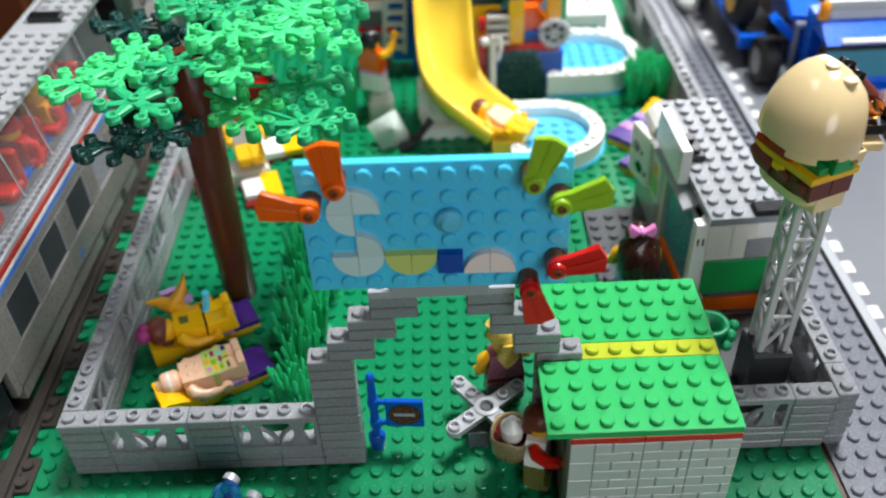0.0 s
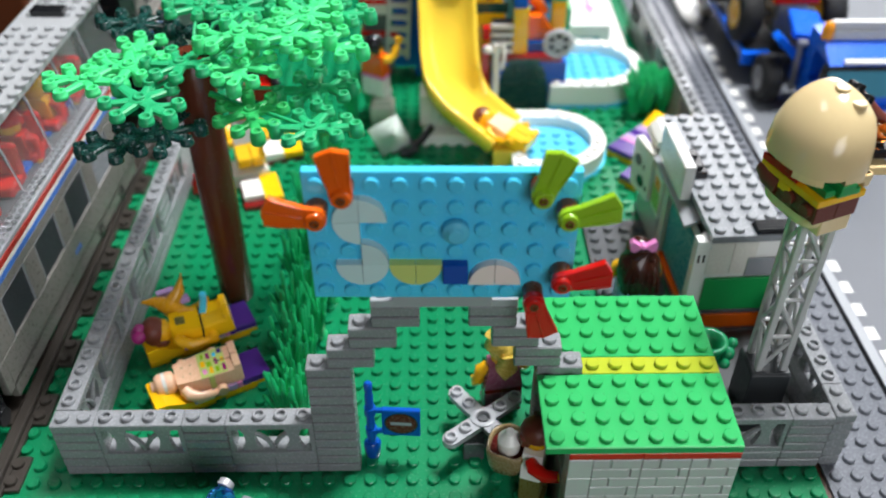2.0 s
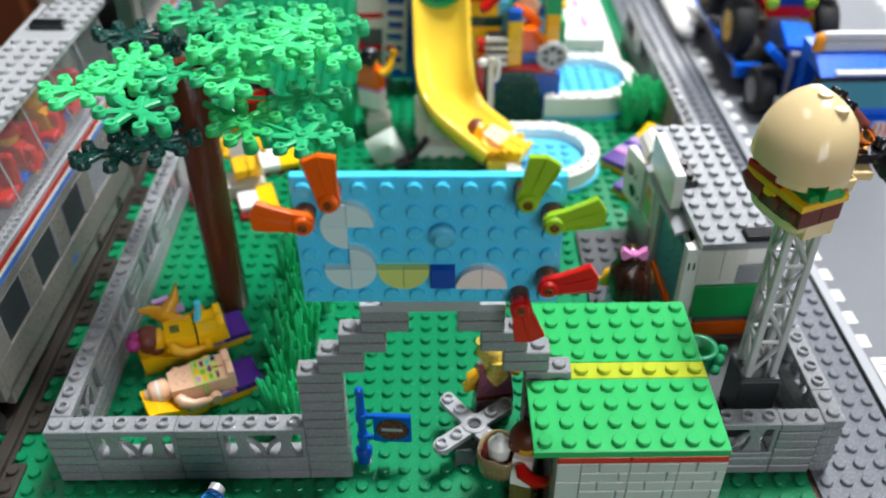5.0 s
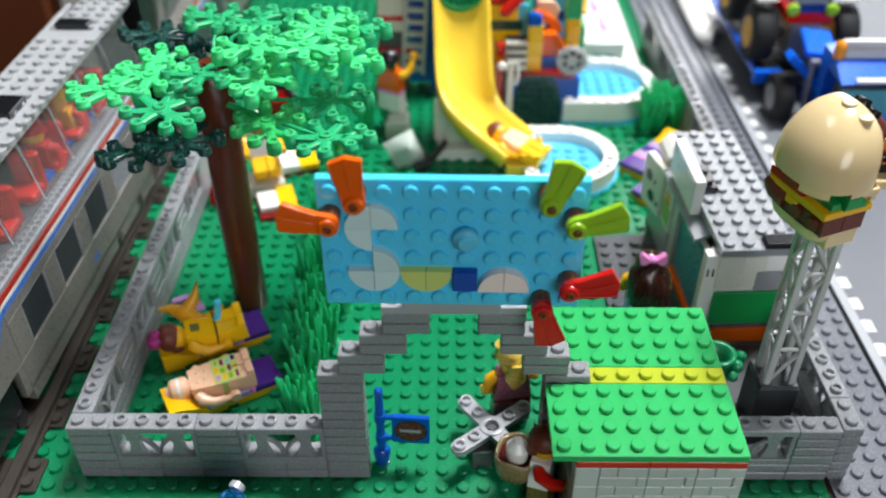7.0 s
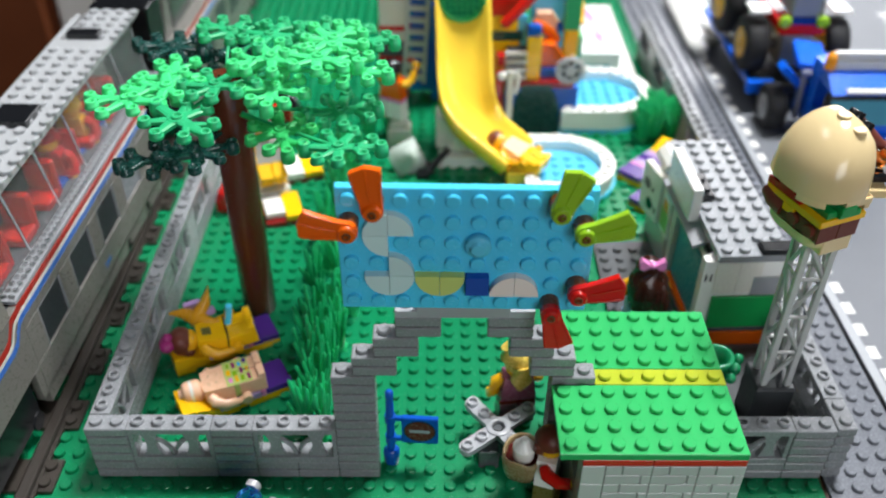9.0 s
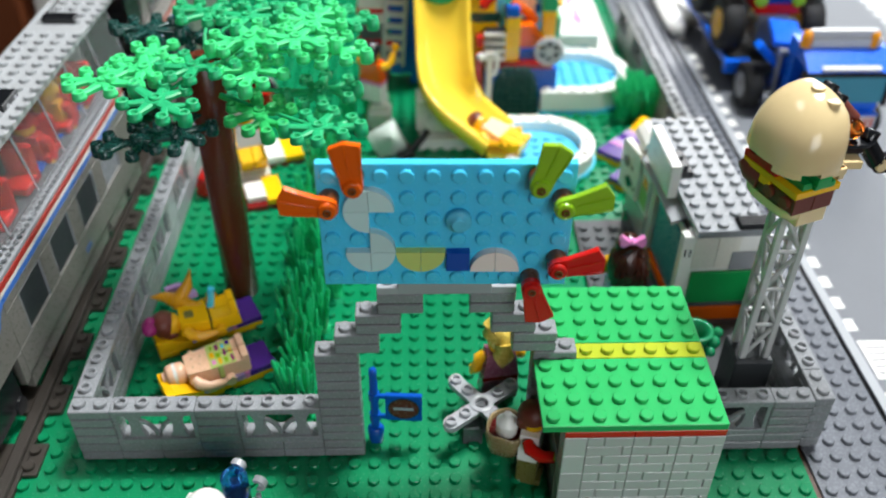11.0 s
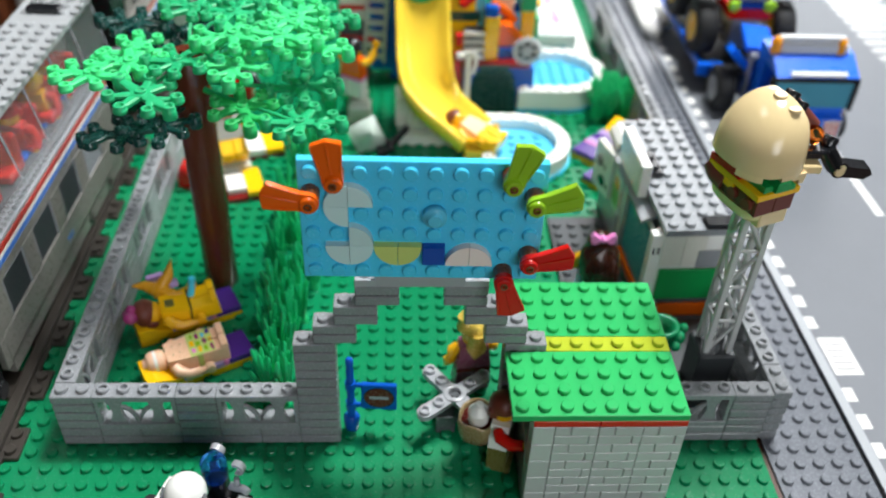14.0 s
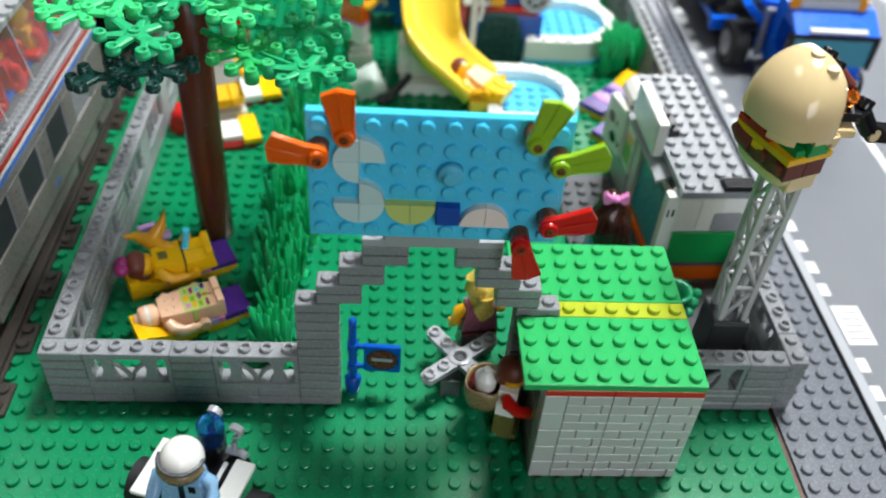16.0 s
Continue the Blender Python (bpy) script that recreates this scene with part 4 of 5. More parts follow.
def visor(s):
    s.use(DGREY)
    s.tube([(0.92 * math.cos(radians(a)), 0.97 * math.sin(radians(a)), 4.2) for a in range(180, 361, 15)], 0.09, 6)
    s.tube([(0.86 * math.cos(radians(a)), 0.92 * math.sin(radians(a)), 3.55) for a in range(180, 361, 15)], 0.07, 6)
    s.use(DTAN).tube([(0.78 * math.cos(radians(a)), 0.84 * math.sin(radians(a)), 3.88) for a in range(190, 351, 16)], 0.26, 8)
    s.use(BLACK).box(-0.12, -0.52, 2.0, 0.12, -0.47, 3.2, 0.01).box(0.3, -0.5, 2.5, 0.6, -0.46, 2.9, 0.01)


whole("toy_figure", figure(FLESH, WHITE, SKYBL, SKYBL, DBLUE, "helmet", reach=(20, 15), bent=50, extra=visor), "toy rider in light blue shirt and white helmet", "toy figure", 7.97, -6.8, 0.95, -3, 0, -10)


# ---- snack shop ----
def shop():
    k = thing("snack_shop", "small white snack shop with a pale grey studded roof", "shop", 31.93, 9.12, 0, 2.5)
    part("base", S(DGREY).box(-0.4, -0.2, 0, 4.3, 12.2, 0.4), k)
    part("wall", S(WHITE).box(-0.55, 0.35, 0.4, 4.0, 1.0, 6.4), k, "white front wall")
    part("wall", S(WHITE).box(3.2, 1.0, 0.4, 4.0, 11.8, 6.4), k, "white side wall")
    part("wall", S(WHITE).box(0.15, 11.0, 0.4, 3.2, 11.8, 6.4), k, "white back wall")
    part("wall_panel", S(AGED).box(0.14, 0.28, 4.2, 1.4, 0.345, 6.3).box(1.42, 0.28, 4.2, 2.7, 0.345, 6.3), k)
    part("slot", S(BLACK).box(-0.4, 0.33, 5.0, -0.3, 0.36, 5.5, 0.005), k, "small dark slot")
    part("slot", S(BLACK).box(-0.12, 0.33, 5.0, -0.02, 0.36, 5.5, 0.005), k, "small dark slot")
    part("round_corner", S(WHITE).lathe([(0.48, 4.9), (0.48, 6.35), (0.42, 6.45), (0.02, 6.45)], 20, 0.3, 0.9), k, "white rounded corner piece")
    part("green_panel", S(GRASS).box(0.2, 0.1, 1.75, 4.0, 0.27, 4.0), k, "glossy green panel")
    part("stripe", S(DGREY).box(0.4, 0.1, 1.45, 4.0, 0.3, 1.7), k)
    part("stripe", S(ORANGE).box(0.5, 0.05, 0.42, 4.0, 0.34, 1.4), k, "orange band at the foot of the wall")
    part("sticker", S(MGREY).box(2.3, 0.22, 4.05, 4.0, 0.275, 5.3), k, "grey patch on the wall")
    part("window", S(TEAL).box(-0.05, 1.1, 0.8, 0.15, 6.5, 5.2), k, "dark teal glass front")
    part("counter", S(ORANGE).box(-0.3, 1.2, 0.4, 0.1, 6.5, 0.8), k)
    part("pillar", S(WGREY).box(-0.35, 6.5, 0.4, 0.2, 7.3, 5.4), k)
    part("low_wall", S(LGREY).box(-0.5, 7.3, 0.4, -0.1, 11.7, 2.6), k, "light grey lower wall")
    part("poster", S(STICKER).box(-0.5, 7.3, 2.6, -0.1, 9.3, 5.6), k, "pale poster panel")
    p = S(plastic("print_green", "7fae3a", 0.3)).box(-0.53, 7.5, 2.9, -0.5, 8.9, 4.2, 0.005)
    p.use(BEACON).box(-0.53, 7.7, 4.3, -0.5, 8.6, 5.0, 0.005)
    part("picture", p, k, "green and yellow printed marks")
    p = S(STICKER).at(-1.28, 11.4, 0, 0, 0, -77).box(0, 0, 2.6, 2.4, 0.3, 5.9)
    p.use(AGED).box(0.1, -0.03, 5.9, 2.3, 0.5, 6.1)
    part("picture_panel", p, k, "white picture panel on the side")
    p = S(BLACK).at(-1.28, 11.4, 0, 0, 0, -77)
    for x, z, m in ((0.35, 4.75, DGREY), (0.9, 3.5, BLACK)):
        disc = [(x + 0.4 + 0.45 * math.cos(radians(a)), z + 0.4 * math.sin(radians(a))) for a in range(0, 360, 30)]
        p.use(m).side(disc, -0.025, 0.0)
        p.box(x + 1.05, -0.025, z - 0.25, x + 1.3, 0, z + 0.05, 0.004)
    part("picture", p, k, "dark printed pictures")
    part("awning", S(LGREY).side([(-0.65, 5.7), (0.3, 6.1), (0.3, 6.3), (-0.65, 5.92)], 2.4, 10.6), k, "light grey sloped awning")
    part("arch_piece", S(WHITE).side([(-0.6, 6.3), (0.3, 6.3), (0.3, 7.2), (-0.1, 7.05), (-0.45, 6.7)], 9.4, 11.6), k, "white curved piece at the roof edge")
    part("fascia", S(WGREY).box(0.02, 1.0, 5.2, 0.16, 6.5, 5.75), k, "pale grey band over the glass")
    r = S(ROOFG).box(0, 0, 6.6, 4, 12, 7.0)
    for i in range(4):
        for j in range(12):
            if not (j == 0 and i >= 2):
                r.stud(i + 0.5, j + 0.5, 7.0)
    r.box(0.1, 0.2, 6.4, 4.0, 11.9, 6.6)
    part("roof", r, k, "pale grey studded roof plate")
    g = S(BLACK).box(2.3, 0.02, 7.0, 4.2, 0.98, 7.15)
    for j in range(4):
        g.box(2.35, 0.08 + j * 0.23, 7.15, 4.15, 0.2 + j * 0.23, 7.35, 0.02)
    part("grille_tile", g, k, "black grille tile on the roof edge")
    b = part("roof_sign", S(WHITE).box(-0.6, 4.0, 6.4, 0.0, 8.6, 8.6, 0.05), k, "white upright sign panel")
    part("sign_face", S(STICKER).box(-0.63, 4.3, 6.8, -0.6, 8.3, 8.4, 0.005), b, "pale printed sign face")
    part("clip", S(BLACK).box(0.02, 5.2, 7.0, 1.2, 7.6, 7.4, 0.05).stud(0.75, 5.8, 7.4).stud(0.75, 6.9, 7.4).tube([(0.3, 4.9, 7.5), (0.3, 7.6, 7.5)], 0.25, 10), k, "black clip behind the sign")


shop()
s = S(DGREY).box(27.2, 10.7, 0, 31.2, 19.2, 0.38)
for i in range(4):
    for j in range(8):
        s.stud(27.7 + i, 11.2 + j, 0.38, 12)
whole("terrace_plate", s, "dark grey studded plate beside the snack shop", "plate", kind="structure")


def bow(s):
    s.use(PINK)
    for k in (-1, 1):
        s.side([(0.06 * k, 4.8), (0.62 * k, 5.22), (0.74 * k, 5.0), (0.7 * k, 4.62), (0.5 * k, 4.5)][::k], 0.55, 0.95)
    s.ball(0, 0.75, 4.82, 0.2, 0.3, 0.2, 8)


whole("toy_figure", figure(FLESH, DBROWN, YELLOW, FLESH, SKYBL, "long", extra=bow), "dark-haired toy figure with a pink bow at the shop", "toy figure", 28.91, 11.42, 0.38, rz=179)


# ---- pools ----
def dring(cx, cy, r, back, n=24):
    """Outline open to the left: a half circle with straight ends, counter-clockwise."""
    pts = [(cx - back, cy - r), (cx, cy - r)]
    pts += [(cx + r * math.sin(math.pi * i / n), cy - r * math.cos(math.pi * i / n)) for i in range(1, n)]
    return pts + [(cx, cy + r), (cx - back, cy + r)]


def pool(cx, cy, r, back, h, label):
    p = thing("pool", label, "pool", group="pools")
    out, inn = dring(cx, cy, r, back), dring(cx, cy, r - 1, back - 1)
    foot = S(AZURE)
    foot.prism(dring(cx, cy, r + 0.12, back + 0.12), 0, 0.38)
    part("foot", foot, p, "azure plates under the rim")
    s = S(WHITE)
    n = len(out)
    vs = [(*q, 0.38) for q in out] + [(*q, h) for q in out] + [(*q, h) for q in inn] + [(*q, 0.38) for q in inn]
    fs = []
    for i in range(n):
        k = (i + 1) % n
        fs += [(i, k, n + k, n + i), (n + i, n + k, 2 * n + k, 2 * n + i), (2 * n + i, 2 * n + k, 3 * n + k, 3 * n + i)]
    s.add(vs, fs)
    mid = dring(cx, cy, r - 0.5, back - 0.5, 14)
    acc = 0.0
    for i in range(len(mid)):
        a, b = Vector(mid[i]), Vector(mid[(i + 1) % len(mid)])
        d = (b - a).length
        while acc < d:
            q = a.lerp(b, acc / d)
            s.stud(q.x, q.y, h, 12)
            acc += 1.0
        acc -= d
    part("rim", s, p, "white studded rim")
    s = S(WATER)
    s.prism(inn, 0.38, h - 0.75)
    for i in range(-9, 9):
        for j in range(-9, 9):
            x, y = cx + i + 0.5, cy + j + 0.5
            inside = (cx - back + 1.4 < x <= cx and abs(y - cy) < r - 1.35) or (x > cx and math.hypot(x - cx, y - cy) < r - 1.35)
            if inside:
                s.stud(x, y, h - 0.75, 12)
    part("water", s, p, "light blue studded water plate")


pool(26.05, 27.4, 3.8, 3.0, 1.55, "low rounded pool with white rim at the slide end")
pool(30.45, 37.9, 3.95, 3.85, 2.0, "rounded pool with white rim beside the play house")


# ---- slide ----
def slide():
    t = thing("slide", "large glossy yellow slide curving down to the pool", "slide", 0.06, 0.72)
    path = [(18.3, 35.2, 12.6), (18.4, 34.2, 11.4), (18.5, 33.0, 9.8), (18.6, 31.5, 7.5), (18.7, 30.0, 5.7), (18.97, 28.9, 4.45), (19.72, 27.85, 3.55), (20.85, 27.0, 2.8), (22.4, 26.0, 1.95)]
    pts = []
    for i in range(len(path) - 1):
        a, b = Vector(path[i]), Vector(path[i + 1])
        p0, p3 = Vector(path[max(0, i - 1)]), Vector(path[min(len(path) - 1, i + 2)])
        for k in range(4):
            u = k / 4
            pts.append(0.5 * ((2 * a) + (b - p0) * u + (2 * p0 - 5 * a + 4 * b - p3) * u * u + (3 * a - p0 - 3 * b + p3) * u ** 3))
    pts.append(Vector(path[-1]))
    inner = [(u / 8 * 1.85, 0.98 * abs(u / 8) ** 2.6) for u in range(-8, 9)]
    sect = [(-2.05, 0.95)] + inner + [(2.05, 0.95), (2.0, -0.15), (1.2, -0.3), (-1.2, -0.3), (-2.0, -0.15)]
    vs, fs, n = [], [], len(sect)
    for i, p in enumerate(pts):
        d = (pts[min(i + 1, len(pts) - 1)] - pts[max(i - 1, 0)]).normalized()
        side = d.cross(Vector((0, 0, 1))).normalized()
        up = side.cross(d)
        vs += [tuple(p - side * a + up * b) for a, b in sect]
    for i in range(len(pts) - 1):
        for k in range(n):
            a, b = i * n + k, i * n + (k + 1) % n
            fs.append((a, a + n, b + n, b))
    s = S(SUNNY).add(vs, fs, True)
    s.add(vs[:n], [tuple(range(n))])
    s.add(vs[-n:], [tuple(range(n))[::-1]])
    part("chute", s, t)
    part("foot", S(SUNNY).box(21.7, 24.7, 0, 23.2, 26.0, 1.7, 0.08), t)
    part("stand", S(WHITE).box(16.8, 28.0, 0, 22.4, 32.4, 0.9), t, "white base block under the slide")
    part("stand", S(AGED).box(16.6, 29.4, 0.9, 18.0, 31.4, 3.4), t, "white support behind the slide")
    ring = [(18.45 + 1.55 * math.cos(radians(a)), 32.95 + 0.25 * math.sin(radians(a)), 11.3 + 1.5 * math.sin(radians(a))) for a in range(0, 361, 15)]
    r = part("ring", S(GRASS).tube(ring, 0.22, 8), t, "green ring at the top of the slide")
    d = S(POTGREEN).side([(18.45 + 1.5 * math.cos(radians(a)), 11.3 + 1.45 * math.sin(radians(a))) for a in range(0, 360, 15)], 33.0, 33.2)
    for i in range(-3, 4):
        for j in range(-3, 4):
            if math.hypot(i, j) < 3.2:
                d.use(LEAF2).ball(18.45 + i * 0.42, 33.0, 11.3 + j * 0.42, 0.19, 0.12, 0.19, 8)
    part("net", d, r, "knobbly green panel inside the ring")


slide()
whole("toy_figure", figure(FLESH, BROWN, NOUGAT, FLESH, YELLOW, "cap", reach=(-25, -25), bent=0), "toy figure lying at the end of the slide", "toy figure", 24.4, 25.9, 1.9, -75, 0, 58)
whole("toy_figure", figure(FLESH, BLACK, ORANGE, FLESH, WHITE, "cap", PINK, reach=(95, 60)), "black-haired toy figure in an orange top beside the slide", "toy figure", 13.4, 32.6, 2.3, rz=150)
whole("pale_block", S(AGED).box(-0.9, -0.8, 0, 0.9, 0.8, 1.55, 0.1).box(-0.7, -0.6, 1.55, 0.7, 0.6, 2.0, 0.1), "pale block under the figure beside the slide", "block", 13.8, 32.5, 0)
whole("parasol", S(PARASOL).lathe([(1.7, 0), (1.45, 0.25), (0.75, 1.1), (0.15, 1.8), (0.02, 1.85)], 4), "pale green-white pyramid shaped parasol lying on the grass", "parasol", 14.5, 28.7, 0.9, 50, 20, 0)
s = S(BLACK)
s.tube([(16.0, 27.2, 0.2), (17.6, 28.6, 1.5)], 0.28, 8).tube([(15.6, 27.0, 0.15), (16.6, 26.8, 0.6)], 0.22, 8).tube([(16.3, 27.4, 0.15), (16.0, 28.4, 0.5)], 0.2, 8).box(15.3, 26.6, 0, 16.2, 27.6, 0.4)
whole("camera_stand", s, "black tripod piece lying on the grass", "tripod", -0.04, 0.46)
whole("toy_figure", figure(WHITE, WHITE, AGED, AGED, AGED, "", reach=(40, 40), bent=40), "pale toy figure lying beside the slide", "toy figure", 17.6, 29.75, 1.1, -70, 0, -70)


# ---- play house and climbing tower behind ----
def playhouse():
    k = thing("play_house", "colourful brick play house with a dark green cave and yellow pillars", "play house", 0.18, 0.95)
    s = S(BLUE)
    s.box(21.9, 33.6, 0, 27.6, 37, 3.7)
    part("wall", s, k, "blue brick wall")
    c = S(DKGREEN)
    for j in range(8):
        w = 1.95 * math.sqrt(1 - (j / 8.4) ** 2.6)
        c.box(24.35 - w, 32.9 + j * 0.08, j * 0.5, 24.35 + w, 33.58, j * 0.5 + 0.48, 0.14)
        for i in range(-3, 4):
            if abs(i * 0.58) < w - 0.2:
                c.ball(24.35 + i * 0.58, 32.92 + j * 0.08, j * 0.5 + 0.25, 0.22, 0.16, 0.2, 8)
    part("cave", c, k, "dark green rocky arch")
    part("ledge", S(DKRED).box(21.9, 33.62, 3.7, 27.2, 37, 4.1), k, "dark red plate")
    for x, y, z1 in ((23.5, 34.3, 6.6), (26.6, 36.6, 7.2)):
        pl = S(YELLOW)
        for i in range(3):
            pl.box(x, y, 4.1 + i * 1.2, x + 1.1, y + 1.1, 4.1 + i * 1.2 + 1.19)
        part("pillar", pl, k, "yellow brick pillar")
    part("pillar_cap", S(LEAF2).box(26.5, 36.4, 7.3, 27.7, 37.6, 10.2, 0.05), k, "green pillar top")
    part("slope", S(ORANGE).side([(24.6, 4.9), (27.0, 4.9), (25.7, 6.7), (24.6, 6.7)], 35.0, 36.5), k, "orange slope")
    part("brick", S(BLUE).box(24.7, 34.6, 4.1, 26.6, 36.4, 4.9), k)
    part("pane", S(WATER).box(24.7, 36.7, 4.1, 26.5, 37.0, 7.0, 0.04), k, "light azure pane")
    part("pane", S(WATER).box(22.6, 36.2, 5.6, 23.6, 36.5, 8.6, 0.04), k, "light azure pane")
    part("pane", S(WATER).box(24.0, 38.4, 7.2, 26.6, 38.7, 10.4, 0.04), k, "light azure pane")
    part("slope", S(NOUGAT).box(24.6, 37.4, 6.6, 26.0, 38.4, 7.5, 0.08).side([(24.4, 7.5), (26.2, 7.5), (25.6, 8.3), (24.4, 8.3)], 37.4, 38.2), k, "light orange slope piece")
    part("curved_bar", S(ORANGE).tube([(24.0, 36.2, 8.0), (24.8, 36.3, 7.7), (25.6, 36.5, 7.0), (26.0, 36.6, 6.4)], 0.4, 10), k, "orange curved bar")
    part("brick", S(BLUE).box(23.4, 34.2, 7.7, 24.5, 35.2, 8.5, 0.12), k)
    g = S(BLACK).box(21.9, 34.5, 4.1, 23.4, 34.9, 6.7)
    part("rail_back", g, k, "black backing between the rails")
    for i in range(4):
        part("slat", S(AGED).box(21.8, 34.05, 4.2 + i * 0.66, 23.5, 34.5, 4.5 + i * 0.66), k)
    part("brick", S(RED).box(21.2, 34.1, 5.3, 21.75, 34.9, 6.2).box(21.2, 34.6, 0, 21.8, 35.4, 4.4), k)
    s = S(YELLOW).box(20.6, 36.0, 0, 23.0, 37.0, 6.6).box(20.6, 36.0, 7.4, 22.8, 37.0, 8.6)
    s.use(DKGREEN).box(20.6, 35.95, 6.6, 23.2, 37.0, 7.4).use(RED).box(20.6, 36.0, 8.6, 23.0, 37.2, 11.0)
    part("back_wall", s, k, "yellow, green and red back wall")
    part("tube", S(RED).tube([(21.55, 34.0, 8.8), (23.2, 34.4, 10.4), (24.4, 34.8, 11.6)], 0.42, 14), k, "red tube")
    # no real hollow: a darker red disc paints the shaded inside of the tube
    part("tube_mouth", S(DKRED).tube([(21.5, 33.9, 8.72), (21.56, 34.0, 8.8)], 0.26, 12), k, "dark red disc painted as the tube's shaded hollow")
    part("post", S(AGED).box(21.95, 32.8, 0, 22.45, 33.3, 5.0).tube([(22.2, 33.0, 4.9), (22.2, 33.0, 5.5)], 0.3, 10), k, "pale upright post")
    part("handle", S(WHITE).tube([(22.55, 32.9, 5.5), (22.75, 32.9, 5.3), (22.78, 32.9, 4.4), (22.6, 32.9, 3.6)], 0.16, 8).ball(21.55, 32.9, 5.15, 0.4, 0.35, 0.35, 12), k, "white hooked handle")
    gear = S(WGREY)
    gx, gz = 26.75, 5.55
    hoop = [(gx + 0.92 * math.cos(radians(a)), 33.0, gz + 0.92 * math.sin(radians(a))) for a in range(0, 361, 15)]
    gear.tube(hoop, 0.17, 6)
    for i in range(20):
        a = 2 * math.pi * i / 20
        gear.at(gx, 33.0, gz, 0, -360 * i / 20, 0).box(1.0, -0.16, -0.07, 1.2, 0.16, 0.07, 0.02).at()
    for a in range(0, 360, 60):
        gear.at(gx, 33.0, gz, 0, a, 0).box(0.2, -0.1, -0.09, 0.9, 0.1, 0.09, 0.02).at()
    gear.at(gx, 32.85, gz, 90, 0, 0).lathe([(0.34, -0.2), (0.34, 0.15), (0.2, 0.15), (0.2, 0.0), (0.02, 0.0)], 14).at()
    gear.use(DGREY).side([(gx + 0.85 * math.cos(radians(a)), gz + 0.85 * math.sin(radians(a))) for a in range(0, 360, 20)], 33.12, 33.2)
    part("gear", gear, k, "grey toothed wheel")


playhouse()


def climbing():
    k = thing("climbing_tower", "white, red and blue climbing tower with a ladder wall", "tower", -0.16, 1.2)
    s = S(AGED).box(12.2, 38.2, 5.4, 14.6, 39.4, 9.6)
    s.use(DGREY).box(12.3, 38.3, 0, 14.6, 39.4, 5.4)
    s.use(RED).box(12.1, 38.1, 6.3, 14.7, 39.4, 6.7).box(12.1, 38.1, 9.0, 14.7, 39.4, 10.2).box(12.1, 38.05, 3.6, 15.0, 39.4, 4.0)
    part("wall", s, k, "white wall with red bands")
    ld = S(WGREY)
    for x in (14.3, 15.9):
        ld.box(x, 37.6, 2.6, x + 0.3, 38.0, 10.5)
    for i in range(8):
        ld.box(14.6, 37.6, 2.9 + i, 15.9, 38.0, 3.3 + i)
    part("ladder", ld, k, "pale leaning ladder frame", -0.45, 0, 0.25, 0, 3.5, 0)
    part("slope", S(BLUE).box(14.7, 38.1, 1.0, 17.2, 40, 10.5).side([(16.4, 0.5), (17.7, 0.5), (17.7, 7), (16.4, 9)], 37.4, 40), k, "blue back wall")
    part("top", S(LEAF2).box(14.8, 38.2, 10.5, 17.4, 40, 11.0), k, "green top plate")


climbing()
s = S(WHITE).box(28.6, 42.6, 0, 33.9, 58, 0.4)
s.use(PINK).box(29.6, 45.5, 0.4, 31.0, 45.9, 0.41, 0.002).box(30.2, 45.0, 0.4, 30.5, 48.6, 0.41, 0.002).box(31.0, 50.0, 0.4, 32.4, 50.5, 0.42, 0.002).box(31.5, 48.8, 0.4, 31.9, 52.4, 0.42, 0.002).box(30.9, 54.6, 0.4, 32.4, 55.0, 0.42, 0.002).box(31.2, 53.4, 0.4, 31.6, 56.8, 0.42, 0.002)
whole("white_plate", s, "white plate with faint pink lines behind the pool", "plate", 0.46, 1.3)
s = S(STICKER).box(28.8, 41.9, 0.4, 32.2, 42.5, 2.6)
s.use(TEAL).box(29.0, 41.86, 1.1, 31.4, 41.9, 1.6, 0.005)
whole("pale_bench", s, "pale wall with a teal band behind the pool", "wall piece", 0.44, 1.26)
whole("toy_figure", figure(FLESH, ORANGE, SKYBL, FLESH, BLUE, "long"), "toy figure in light blue on the play house", "toy figure", 27.3, 41.5, 5.2)
k = thing("play_platform", "green platform behind the play house", "platform", 24.8, 40.75, 0)
part("block", S(GRASS).box(0, 0, 0, 4, 3, 5.2), k)


# ---- loungers further back ----
lounger(34.36, 31.7, 225, "yellow and purple sun lounger beside the pool")
lounger(34.58, 28.1, 225, "yellow and purple sun lounger beside the snack shop")


def float_bed():
    t = thing("beach_bed", "white and orange beach bed with a dark red base", "beach bed", 5.18, 20.82, 0, 18)
    part("base", S(DKRED).box(0, 0, 0, 2.6, 3.0, 0.4).box(2.0, 5.0, 0, 5.0, 7.6, 0.4), t, "dark red base")
    part("tile", S(WHITE).box(0.1, 0.6, 0.4, 1.4, 2.6, 0.8).box(1.6, 5.0, 0.4, 3.6, 7.6, 0.9), t, "white tile")
    part("tile", S(YELLOW).box(1.4, 0, 0.4, 2.6, 3.0, 0.8).box(3.6, 5.0, 0.4, 5.0, 7.6, 0.8), t, "orange-yellow tile")
    part("seat", S(AGED).box(-1.0, 3.0, 0, 2.2, 5.0, 1.0), t)


float_bed()
whole("toy_figure", figure(FLESH, WHITE, WGREY, FLESH, YELLOW, "cap", reach=(30, 30), bent=40), "toy figure with a white cap on the beach bed", "toy figure", 5.03, 24.95, 0.95, -20, 0, 20)
s = S(RED).box(0, 0, 0, 1.6, 2.4, 1.2, 0.15).ball(0.8, 0.4, 1.3, 0.75, 0.6, 0.6, 12)
whole("red_box", s, "rounded red piece beside the park wall", "box", 1.35, 22.7, 0)
